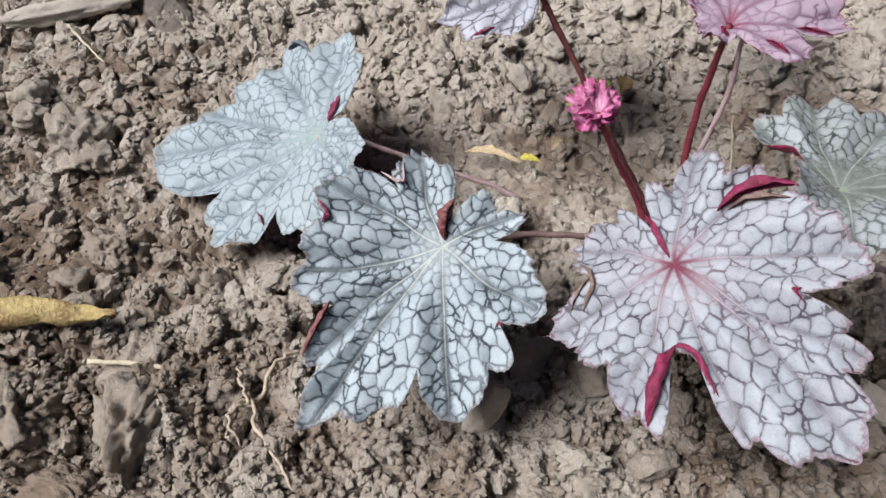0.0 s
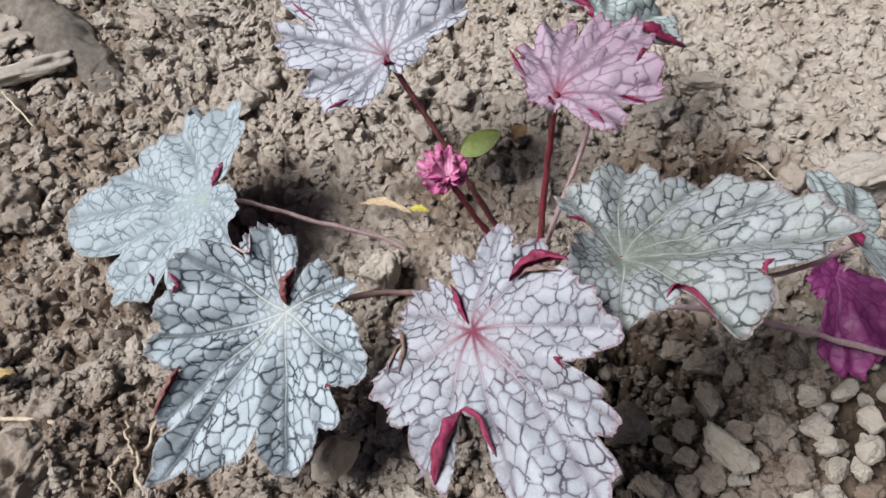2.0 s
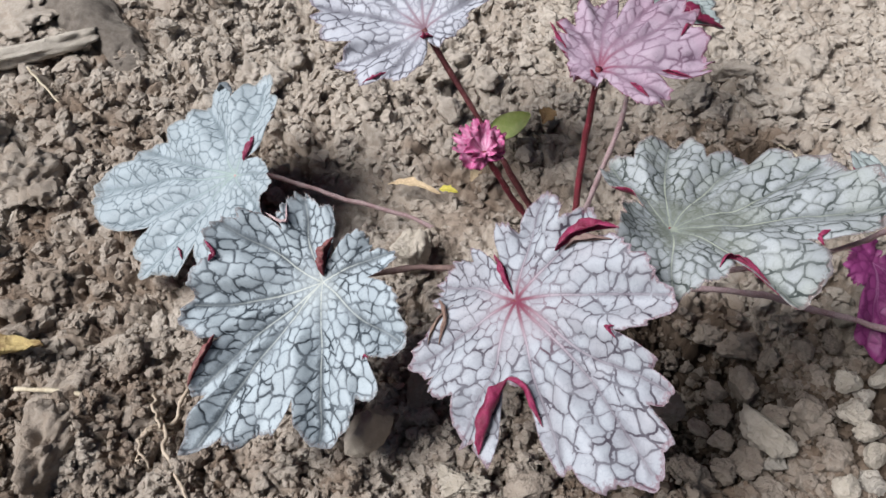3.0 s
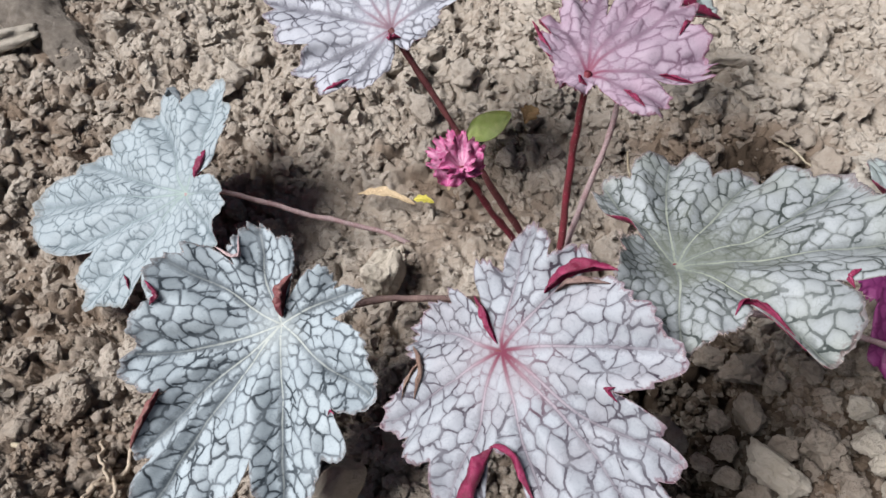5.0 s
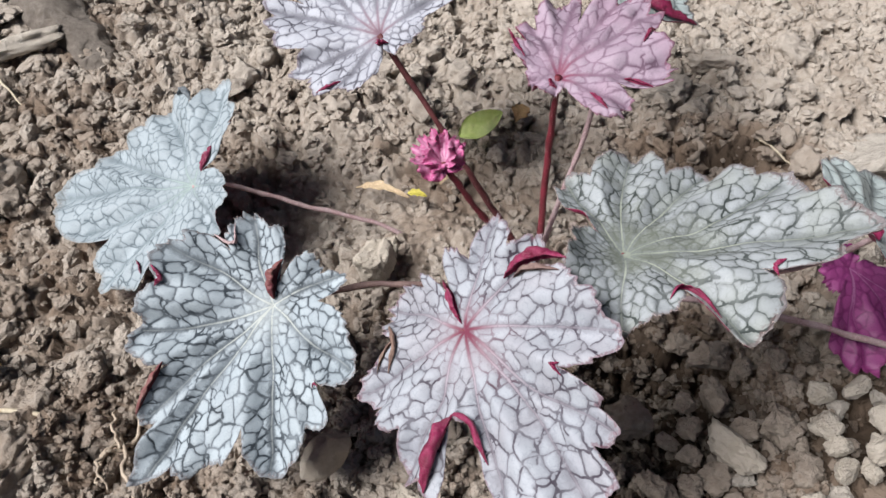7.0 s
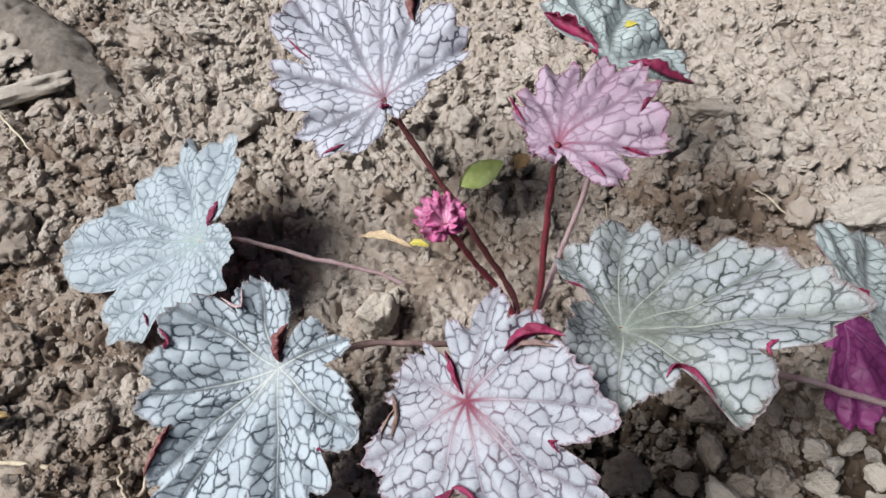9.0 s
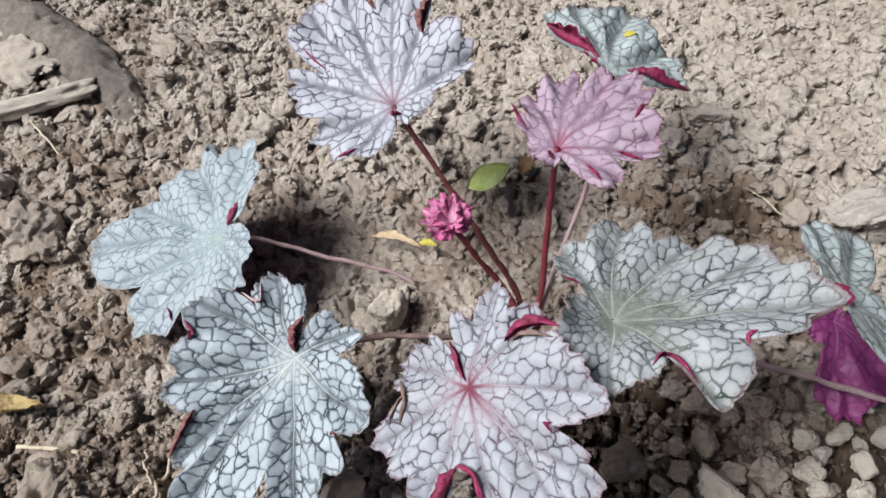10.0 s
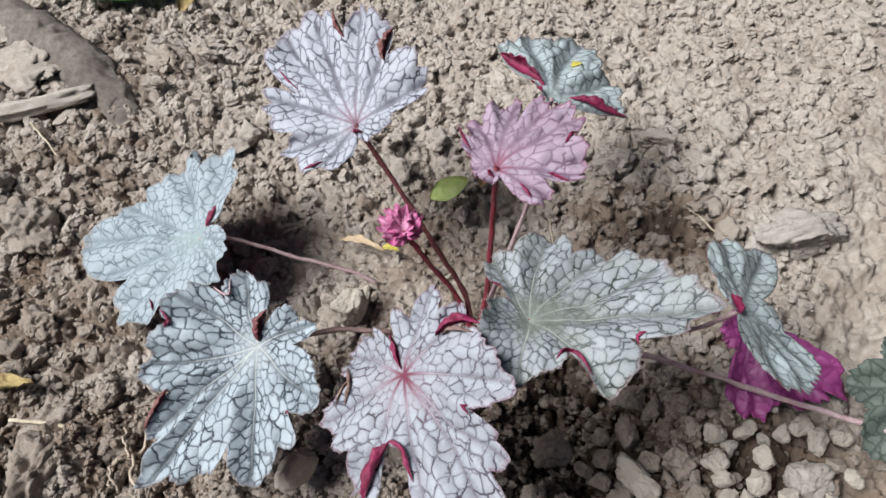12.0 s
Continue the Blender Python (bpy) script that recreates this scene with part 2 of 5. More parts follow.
magenta = plain_leaf("magenta_underside", (0.13, 0.007, 0.032), (0.27, 0.022, 0.085), 260, 0.4, 0.45, 0.0009)
bud_crimson = plain_leaf("bud_crimson", (0.30, 0.02, 0.10), (0.38, 0.06, 0.18), 260, 0.38, 0.4)
bud_leaf = leaf_material("bud_leaf", (0.46, 0.10, 0.25), (0.33, 0.045, 0.16), (0.58, 0.32, 0.45), (0.74, 0.50, 0.62), (0.30, 0.02, 0.10), 0.4, shine=0.35, net_depth=0.75, flanks=0.5, margin=(0.34, 0.03, 0.13))
slate_fold = plain_leaf("slate_fold", (0.10, 0.115, 0.13), (0.17, 0.19, 0.20), 160, 0.5, 0.3)
dark_fold = plain_leaf("dark_fold", (0.12, 0.020, 0.032), (0.22, 0.11, 0.095), 160, 0.5, 0.3)
stalk_red = plain_leaf("stalk_red", (0.17, 0.02, 0.035), (0.10, 0.02, 0.025), 220, 0.45, 0.35)
stalk_dark = plain_leaf("stalk_dark", (0.085, 0.022, 0.026), (0.14, 0.045, 0.045), 220, 0.5, 0.3)
stalk_brown = plain_leaf("stalk_brown", (0.20, 0.135, 0.12), (0.14, 0.09, 0.085), 220, 0.6, 0.25)
stalk_grey = plain_leaf("stalk_grey", (0.43, 0.33, 0.335), (0.34, 0.22, 0.225), 220, 0.6, 0.25)
hair_mat = plain_leaf("pale_hair", (0.42, 0.30, 0.29), (0.5, 0.42, 0.38), 300, 0.6, 0.2)
withered = plain_leaf("withered", (0.24, 0.165, 0.13), (0.15, 0.085, 0.07), 200, 0.6, 0.25, 0.0012)
straw = plain_leaf("straw", (0.56, 0.50, 0.38), (0.42, 0.35, 0.25), 140, 0.7, 0.2)
root_mat = plain_leaf("pale_root", (0.47, 0.395, 0.31), (0.36, 0.29, 0.22), 180, 0.75, 0.2)
yellow_dead = plain_leaf("yellow_dead_leaf", (0.44, 0.345, 0.15), (0.17, 0.105, 0.045), 75, 0.6, 0.25, 0.003)
brown_dead = plain_leaf("brown_dead_leaf", (0.42, 0.28, 0.13), (0.30, 0.18, 0.09), 120, 0.65, 0.2)
dry_scrap = plain_leaf("dry_leaf_scrap", (0.50, 0.39, 0.25), (0.40, 0.30, 0.19), 120, 0.65, 0.2)
lime = plain_leaf("lime_leaf", (0.66, 0.82, 0.24), (0.72, 0.85, 0.34), 60, 0.45, 0.35)
bright_yellow = plain_leaf("yellow_fleck", (0.50, 0.43, 0.07), (0.42, 0.38, 0.08), 90, 0.5, 0.3)
leaf_green = plain_leaf("fresh_green_leaf", (0.05, 0.17, 0.02), (0.07, 0.22, 0.03), 40, 0.4, 0.4)
wood_mat = soil_material("weathered_wood", (0.182, 0.158, 0.135), (0.11, 0.09, 0.074), (0.275, 0.243, 0.212))
wood_pale = soil_material("weathered_chip", (0.50, 0.45, 0.385), (0.30, 0.26, 0.21), (0.60, 0.55, 0.48))


# ---- building helpers ----
def mesh_of(name, verts, faces, mats, smooth_faces=True):
    me = bpy.data.meshes.new(name)
    me.from_pydata([tuple(v) for v in np.asarray(verts, float).tolist()], [], [tuple(f) for f in faces])
    for m in mats:
        me.materials.append(m)
    me.polygons.foreach_set("use_smooth", np.full(len(me.polygons), smooth_faces))
    me.update()
    return me


def child(ob, parent, m=None):
    """Hang ob under parent, at the pose m in the world (or sharing the parent's space)."""
    ob.parent = parent
    if m is not None:
        ob.matrix_parent_inverse = parent.matrix_basis.inverted()
        ob.matrix_basis = m
    return ob


def tube(points, radii, sides=10, steps=10, wobble=0.0, seed=0):
    """A bent round stalk through the points: its vertices, faces and its line."""
    pts = np.array(points, float)
    n = len(pts)
    ext = np.vstack([2 * pts[0] - pts[1], pts, 2 * pts[-1] - pts[-2]])
    line, rad = [], []
    for i in range(n - 1):
        p0, p1, p2, p3 = ext[i : i + 4]
        for k in range(steps + (i == n - 2)):
            s = k / steps
            line.append(0.5 * (2 * p1 + (p2 - p0) * s + (2 * p0 - 5 * p1 + 4 * p2 - p3) * s * s + (3 * p1 - p0 - 3 * p2 + p3) * s**3))
            rad.append(radii[i] * (1 - s) + radii[i + 1] * s)
    line, rad = np.array(line), np.array(rad)
    if wobble:
        a = np.arange(len(line)) * 0.55
        for c in range(3):
            line[1:-1, c] += wobble * value_noise(a + 31 * c, a * 0, a * 0, seed)[1:-1]
        rad = rad * (1 + 0.18 * value_noise(a * 2.1, a * 0 + 9, a * 0, seed))
    tang = np.gradient(line, axis=0)
    tang /= np.linalg.norm(tang, axis=1)[:, None] + 1e-12
    side = np.cross(tang, np.array((0.13, 0.21, 0.97)))
    side /= np.linalg.norm(side, axis=1)[:, None] + 1e-12
    up = np.cross(side, tang)
    ang = np.linspace(0, 2 * np.pi, sides, endpoint=False)
    verts = (line[:, None, :] + rad[:, None, None] * (np.cos(ang)[None, :, None] * side[:, None, :] + np.sin(ang)[None, :, None] * up[:, None, :])).reshape(-1, 3)
    faces = []
    for i in range(len(line) - 1):
        for k in range(sides):
            k2 = (k + 1) % sides
            faces.append((i * sides + k, i * sides + k2, (i + 1) * sides + k2, (i + 1) * sides + k))
    faces += [tuple(range(sides))[::-1], tuple((len(line) - 1) * sides + k for k in range(sides))]
    return verts, faces, line, rad


def hairs_on(line, rad, count, length, seed):
    """Short fine bristles standing off a stalk."""
    rng = np.random.RandomState(seed)
    verts, faces = [], []
    for _ in range(count):
        i = rng.randint(1, len(line) - 1)
        t = line[i + 1] - line[i - 1]
        t /= np.linalg.norm(t) + 1e-12
        d = rng.normal(size=3)
        d -= t * d.dot(t)
        d /= np.linalg.norm(d) + 1e-12
        s = np.cross(t, d)
        base = line[i] + rng.uniform(0, 1) * (line[i + 1] - line[i]) + d * rad[i] * 0.8
        tip = base + (d + 0.5 * rng.normal() * t) * length * rng.uniform(0.5, 1.2)
        w, b = 0.00006, len(verts)
        verts += [base + s * w, base - 0.5 * s * w + t * w, base - 0.5 * s * w - t * w, tip]
        faces += [(b, b + 1, b + 3), (b + 1, b + 2, b + 3), (b + 2, b, b + 3)]
    return verts, faces


# ---- the ground ----
def plot(x, y):
    """1 over the plot beside the path, 0 well outside it."""
    return np.exp(-(((x - 0.03) / 0.48) ** 4) - ((y - 0.28) / 0.42) ** 4)


def lie(x, y):
    """The broad lie of the soil, in metres."""
    z = -0.004 + 0.010 * smooth(-0.05, -0.22, x) * smooth(0.27, 0.40, y) + 0.004 * smooth(0.15, 0.4, y)
    z = z - 0.010 * smooth(0.10, 0.24, x) * (0.6 + 0.4 * smooth(0.34, 0.2, y)) - 0.004 * smooth(0.17, 0.10, y) * smooth(0.0, -0.1, x)
    z = z - 0.042 * blob(x, y, 0.124, 0.152, 0.040, 0.036)
    z = z - 0.004 * blob(x, y, -0.015, 0.236, 0.045, 0.030) - 0.005 * blob(x, y, 0.02, 0.262, 0.075, 0.045)
    z = z + 0.006 * blob(x, y, 0.04, 0.218, 0.05, 0.02) + 0.007 * blob(x, y, 0.075, 0.192, 0.03, 0.025)
    z = z - 0.010 * blob(x, y, -0.128, 0.132, 0.012, 0.05) + 0.010 * blob(x, y, -0.10, 0.125, 0.02, 0.025)
    z = z - 0.012 * blob(x, y, -0.15, 0.152, 0.03, 0.010) + 0.006 * blob(x, y, -0.16, 0.125, 0.025, 0.02)
    z = z - 0.008 * blob(x, y, 0.195, 0.262, 0.03, 0.02) - 0.005 * blob(x, y, 0.19, 0.13, 0.06, 0.035)
    near = plot(x, y)
    uneven = 0.004 * value_noise(x * 16, y * 16, x * 0, 3) + 0.0022 * value_noise(x * 43, y * 43, x * 0, 5)
    return z * near - 0.004 * (1 - near) + uneven * near


def bare(x, y):
    """1 in the smoothed hollow beside the plant, where the soil is fine and has few clods."""
    return np.clip(1.15 * blob(x, y, 0.025, 0.245, 0.075, 0.040) + 0.2 * blob(x, y, 0.06, 0.215, 0.04, 0.03), 0, 1)


def damp_and_shade(x, y):
    # damp soil, plus shade under the leaves painted in, strongest in the hollow
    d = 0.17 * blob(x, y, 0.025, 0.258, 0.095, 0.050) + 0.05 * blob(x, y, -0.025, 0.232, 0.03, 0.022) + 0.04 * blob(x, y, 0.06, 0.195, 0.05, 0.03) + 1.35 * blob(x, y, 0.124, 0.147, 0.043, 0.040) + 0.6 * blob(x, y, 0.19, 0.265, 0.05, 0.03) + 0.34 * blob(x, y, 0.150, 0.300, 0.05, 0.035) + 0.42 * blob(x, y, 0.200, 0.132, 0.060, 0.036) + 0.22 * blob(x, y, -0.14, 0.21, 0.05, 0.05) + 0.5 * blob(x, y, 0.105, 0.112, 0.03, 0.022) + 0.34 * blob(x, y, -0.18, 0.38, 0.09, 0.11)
    # paler soil to lighten the cast shadows beside two leaves
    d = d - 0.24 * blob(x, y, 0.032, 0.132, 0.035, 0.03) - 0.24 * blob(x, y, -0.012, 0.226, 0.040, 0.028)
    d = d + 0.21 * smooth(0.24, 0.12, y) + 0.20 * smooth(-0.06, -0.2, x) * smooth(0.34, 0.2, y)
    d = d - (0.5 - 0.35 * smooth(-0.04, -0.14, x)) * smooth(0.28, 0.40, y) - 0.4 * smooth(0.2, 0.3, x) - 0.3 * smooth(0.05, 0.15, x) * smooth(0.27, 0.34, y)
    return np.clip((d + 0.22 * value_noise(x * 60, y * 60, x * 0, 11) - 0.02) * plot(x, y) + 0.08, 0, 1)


def ground_height(x, y):
    z = lie(x, y)
    smoothness = bare(x, y)
    wx = x + 0.0035 * value_noise(x * 130, y * 130, x * 0, 21)
    wy = y + 0.0035 * value_noise(x * 130, y * 130, x * 0 + 7, 22)
    near = plot(x, y)
    crumbs = 0
    for size, height, seed in ((0.018, 0.0072, 40), (0.0088, 0.0050, 50), (0.0044, 0.0024, 60)):
        f1, f2, rnd = cells(wx, wy, size, seed)
        dome = np.sqrt(np.clip(1 - (f1 / 0.78) ** 2, 0, 1)) * (0.15 + 0.85 * rnd)
        gap = smooth(0.0, 0.20, f2 - f1)
        crumbs = crumbs + height * (dome * gap - 0.42 - 0.18 * (1 - smooth(0.0, 0.14, f2 - f1)))
    crumbs = crumbs * (1 - 0.45 * smooth(0.04, 0.16, x) * smooth(0.27, 0.35, y))
    fine = 0.0010 * fractal(x * 280, y * 280, x * 0, 3, 70, 0.55)
    return z + near * (1 + 0.9 * blob(x, y, 0.135, 0.148, 0.05, 0.045)) * (crumbs * (1 - 0.72 * smoothness) + fine * (1 + smoothness))


def steps_out(lo, hi, first, last, reach):
    """Fine steps from lo to hi, growing coarse out to the horizon on both sides."""
    line = [lo]
    while line[-1] < hi:
        line.append(line[-1] + first + (last - first) * (line[-1] - lo) / (hi - lo))
    a, b = first, last
    down, up_ = [lo], [line[-1]]
    while down[-1] > -reach:
        a *= 1.35
        down.append(down[-1] - a)
    while up_[-1] < reach:
        b *= 1.35
        up_.append(up_[-1] + b)
    return np.array(down[:0:-1] + line + up_[1:])


gx = steps_out(-0.27, 0.34, 0.00110, 0.00110, 60.0)
gy = steps_out(0.07, 0.53, 0.00090, 0.0018, 60.0)
GX, GY = np.meshgrid(gx, gy)
GZ = ground_height(GX, GY)
ni, nj = GX.shape
idx = np.arange(ni * nj).reshape(ni, nj)
quads = np.stack([idx[:-1, :-1], idx[:-1, 1:], idx[1:, 1:], idx[1:, :-1]], -1).reshape(-1, 4)


def fast_mesh(name, verts, faces, mats, smooth_faces=True):
    """A mesh from arrays of vertices and of faces with equal side counts."""
    me = bpy.data.meshes.new(name)
    verts, faces = np.asarray(verts, np.float32), np.asarray(faces, np.int32)
    k = faces.shape[1]
    me.vertices.add(len(verts))
    me.vertices.foreach_set("co", verts.ravel())
    me.loops.add(faces.size)
    me.loops.foreach_set("vertex_index", faces.ravel())
    me.polygons.add(len(faces))
    me.polygons.foreach_set("loop_start", np.arange(len(faces), dtype=np.int32) * k)
    me.polygons.foreach_set("use_smooth", np.full(len(faces), smooth_faces))
    for m in mats:
        me.materials.append(m)
    me.update(calc_edges=True)
    return me


def set_attribute(me, name, values, kind="FLOAT"):
    a = me.attributes.new(name, kind, "POINT")
    a.data.foreach_set("vector" if kind == "FLOAT_VECTOR" else "value", np.asarray(values, np.float32).ravel())


ground_mesh = fast_mesh("ground", np.stack([GX, GY, GZ], -1).reshape(-1, 3), quads, [soil])
# ground a step darker than its clods: moist soil and painted shade in gaps
set_attribute(ground_mesh, "damp_shade", np.clip(damp_and_shade(GX, GY) + 0.10, 0, 1))
ground = tagged(new("ground", ground_mesh), "dry crumbly grey-brown garden soil, hollows coloured for damp and shade", "soil", kind="structure")


# ---- loose clods and crumbs of soil ----
def ico(subdivisions):
    bm = bmesh.new()
    bmesh.ops.create_icosphere(bm, subdivisions=subdivisions, radius=1.0)
    v = np.array([tuple(p.co) for p in bm.verts])
    f = np.array([[q.index for q in p.verts] for p in bm.faces])
    bm.free()
    return v, f


ICO0, ICO1, ICO2, ICO3, ICO4 = ico(1), ico(2), ico(3), ico(4), ico(5)


def lump(base, seed, rough=0.22, flat=0.75, cuts=9):
    """An angular, crumbly lump about one unit in radius."""
    v, f = base
    octaves = 6 if len(v) > 500 else 4
    rng = np.random.RandomState(seed)
    out = v.copy()
    for _ in range(cuts):
        n = rng.normal(size=3)
        n /= np.linalg.norm(n)
        cut = rng.uniform(0.48, 0.9)
        over = np.clip(out @ n - cut, 0, None)
        out -= over[:, None] * n * 0.85
    r = 1 + 1.1 * rough * fractal(v[:, 0] * 1.3 + seed, v[:, 1] * 1.3, v[:, 2] * 1.3, octaves, seed % 97, 0.55)
    r = r + 0.38 * rough * fractal(v[:, 0] * 5.3 - seed, v[:, 1] * 5.3, v[:, 2] * 5.3, octaves - 2, seed % 89 + 3, 0.6)
    out *= r[:, None]
    return out * np.array([1.0, rng.uniform(0.7, 1.0), rng.uniform(0.55, flat)])


# stones and hard chunks beside the plant: x, y, radius in millimetres, and how long they are for their width
RIGHT_STONES = ((0.186, 0.147, 6.0, 1.1), (0.200, 0.148, 6.2, 1.0), (0.195, 0.176, 6.0, 1.3), (0.185, 0.134, 6.2, 1.2), (0.187, 0.126, 5.0, 1.3), (0.186, 0.117, 6.0, 1.05), (0.195, 0.117, 5.0, 1.1), (0.172, 0.105, 5.2, 1.3),
                (0.224, 0.151, 6.0, 1.2), (0.229, 0.143, 6.8, 1.2), (0.215, 0.147, 4.6, 1.1), (0.240, 0.146, 5.0, 1.1), (0.206, 0.136, 6.0, 1.15), (0.200, 0.124, 6.2, 1.2), (0.240, 0.127, 5.2, 1.2), (0.213, 0.160, 4.4, 1.0), (0.211, 0.118, 5.4, 1.2), (0.228, 0.116, 5.6, 1.2))
HOLLOW_CHUNKS = ((0.152, 0.166, 9.0, 1.5), (0.162, 0.160, 6.2, 1.1), (0.140, 0.172, 5.6, 1.4), (0.117, 0.140, 10.5, 1.2), (0.139, 0.146, 5.4, 1.1), (0.137, 0.136, 5.2, 1.1), (0.129, 0.131, 4.2, 1.0), (0.121, 0.112, 10.0, 1.2), (0.106, 0.119, 6.6, 1.1), (0.149, 0.147, 6.4, 1.6),
                 (0.158, 0.135, 5.0, 1.4), (0.170, 0.137, 10.0, 1.2), (0.178, 0.152, 5.4, 1.2), (0.183, 0.158, 3.4, 1.0), (0.189, 0.166, 5.4, 1.2), (0.176, 0.163, 5.4, 1.2), (0.143, 0.117, 6.0, 1.1), (0.134, 0.114, 5.2, 1.3), (0.148, 0.107, 6.0, 1.4))
FIELD_CHUNKS = ((0.193, 0.128, 3.6, 1.4), (0.193, 0.142, 4.4, 1.2), (0.164, 0.126, 4.0, 1.3), (0.152, 0.116, 4.8, 1.3), (0.174, 0.119, 8.4, 1.3), (0.184, 0.108, 6.6, 1.1), (0.136, 0.125, 5.6, 1.3), (0.222, 0.129, 11.0, 1.3), (0.176, 0.128, 3.8, 1.1), (0.208, 0.146, 4.0, 1.2), (0.161, 0.110, 4.4, 1.2), (0.203, 0.168, 4.6, 1.2), (0.236, 0.135, 4.2, 1.1))


def clear_of_stones(x, y):
    ok = x == x
    for a, b, r, _ in RIGHT_STONES + HOLLOW_CHUNKS + FIELD_CHUNKS:
        ok = ok & (np.hypot(x - a, y - b) > 0.00115 * r)
    return ok


def scatter(count, lo, hi, seed, keep_bare):
    """Places and radii for loose pieces over the soil in view."""
    rng = np.random.RandomState(seed)
    x = rng.uniform(-0.27, 0.36, count * 3)
    y = 0.085 + 0.43 * rng.uniform(0, 1, count * 3) ** 1.15
    r = lo * (hi / lo) ** (rng.uniform(0, 1, count * 3) ** 1.4)
    wide = np.abs(x - 0.02) < 0.17 + 0.45 * (y - 0.08)
    chance = 1 - bare(x, y) * (1 - keep_bare)
    chance = chance * (0.55 + 0.45 * smooth(-0.3, 0.5, value_noise(x * 25, y * 25, x * 0, seed)))
    ok = wide & (rng.uniform(0, 1, count * 3) < chance) & (clear_of_stones(x, y) | (r < 0.0016))
    return x[ok][:count], y[ok][:count], r[ok][:count]


LYING = []


def settled(x, y):
    """The height at which small pieces come to rest, on the soil or on the lumps that lie there already."""
    z = ground_height(x, y)
    tree = kdtree.KDTree(len(LYING))
    for k, (a, b, c, r) in enumerate(LYING):
        tree.insert((a, b, 0.0), k)
    tree.balance()
    for i, (a, b) in enumerate(zip(x.tolist(), y.tolist())):
        for _, k, d in tree.find_range((a, b, 0.0), 0.011):
            c, r = LYING[k][2:]
            if d < 0.8 * r:
                z[i] = max(z[i], c + 0.62 * math.sqrt(r * r - d * d))
    return z


def joined(name, base, x, y, r, seed, label, sink=0.35, on_top=False):
    """Many loose pieces in one mesh."""
    shapes = [lump(base, seed + i, 0.34) for i in range(14)]
    rng = np.random.RandomState(seed)
    z = settled(x, y) if on_top else ground_height(x, y)
    if not on_top:
        LYING.extend(zip(x.tolist(), y.tolist(), (z + r * (0.55 - sink)).tolist(), r.tolist()))
    nv = len(base[0])
    verts = np.empty((len(x), nv, 3), np.float32)
    for i in range(len(x)):
        a, b, c = rng.uniform(0, 6.28), rng.uniform(-0.6, 0.6), rng.uniform(-0.6, 0.6)
        rot = np.array(Euler((b, c, a)).to_matrix())
        verts[i] = shapes[rng.randint(14)] @ rot.T * r[i] + (x[i], y[i], z[i] + r[i] * (0.55 - sink))
    faces = (base[1][None] + (np.arange(len(x)) * nv)[:, None, None]).reshape(-1, 3)
    verts = verts.reshape(-1, 3)
    me = fast_mesh(name, verts, faces, [clod_soil], len(base[0]) > 300)
    set_attribute(me, "damp_shade", damp_and_shade(verts[:, 0], verts[:, 1]))
    return tagged(new(name, me), label, "soil", kind="stuff")


sx, sy, sr = scatter(8000, 0.0008, 0.0016, 101, 1.0)
joined("soil_crumbs", ICO0, sx, sy, sr, 300, "small loose crumbs of dry grey-brown soil")
sx, sy, sr = scatter(5200, 0.0014, 0.0030, 111, 0.55)
joined("soil_crumbs", ICO1, sx, sy, sr, 340, "loose crumbs of dry grey-brown soil")
mx, my, mr = scatter(3900, 0.0026, 0.0070, 202, 0.04)
big = mr > 0.0040
joined("soil_lumps", ICO2, mx[big], my[big], mr[big], 500, "loose lumps of dry pale garden soil", 0.42)
joined("soil_lumps", ICO1, mx[~big], my[~big], mr[~big], 520, "small loose lumps of dry pale garden soil", 0.42)


def clod_field(count, box, lo, hi, power, where, seed, label, group, sink, name="soil_clod"):
    """Clods of one kind over a stretch of the bed, each a thing of its own."""
    rng = np.random.RandomState(seed)
    x, y = rng.uniform(box[0], box[1], count), rng.uniform(box[2], box[3], count)
    r = lo * (hi / lo) ** (rng.uniform(0, 1, count) ** power)
    z = ground_height(x, y)
    for k in np.flatnonzero(where(x, y)):
        v = lump(ICO3, seed + 11 * int(k), 0.32, 0.85) * r[k]
        me = fast_mesh(name, v, ICO3[1], [clod_soil])
        set_attribute(me, "damp_shade", np.full(len(v), float(damp_and_shade(x[k : k + 1], y[k : k + 1])[0])))
        LYING.append((x[k], y[k], z[k] + r[k] * (0.55 - sink), r[k]))
        ob = new(name, me)
        ob.matrix_basis = pose(x[k], y[k], z[k] + r[k] * (0.55 - sink), *rng.uniform(-25, 25, 2), rng.uniform(0, 360))
        tagged(ob, label, name.replace("_", " "), group)


clod_field(185, (-0.02, 0.24, 0.262, 0.42), 0.0030, 0.0088, 1.7, lambda x, y: (bare(x, y) < 0.2) & (y > 0.30 - 0.3 * np.clip(x - 0.05, 0, 1)), 91, "rounded pale clod of dry dusty soil", "pale clods behind the plant", 0.38)
clod_field(110, (0.085, 0.185, 0.100, 0.178), 0.0022, 0.0052, 1.5, clear_of_stones, 77, "damp clod of soil, coloured darker for the shade in the hollow", "damp clods in the hollow", 0.2)
clod_field(70, (-0.25, 0.0, 0.09, 0.40), 0.0045, 0.0105, 1.3, lambda x, y: bare(x, y) < 0.15, 83, "angular grey-brown clod of dry soil", "angular clods beside the leaves", 0.45)
# small soil clods of pebble size, added to fill between the stones
clod_field(150, (0.155, 0.27, 0.096, 0.185), 0.0018, 0.0040, 1.2, clear_of_stones, 69, "small rounded pebble-sized clod of soil between larger stones", "pebbles among the stones", 0.25, "pebble")
rng = np.random.RandomState(58)
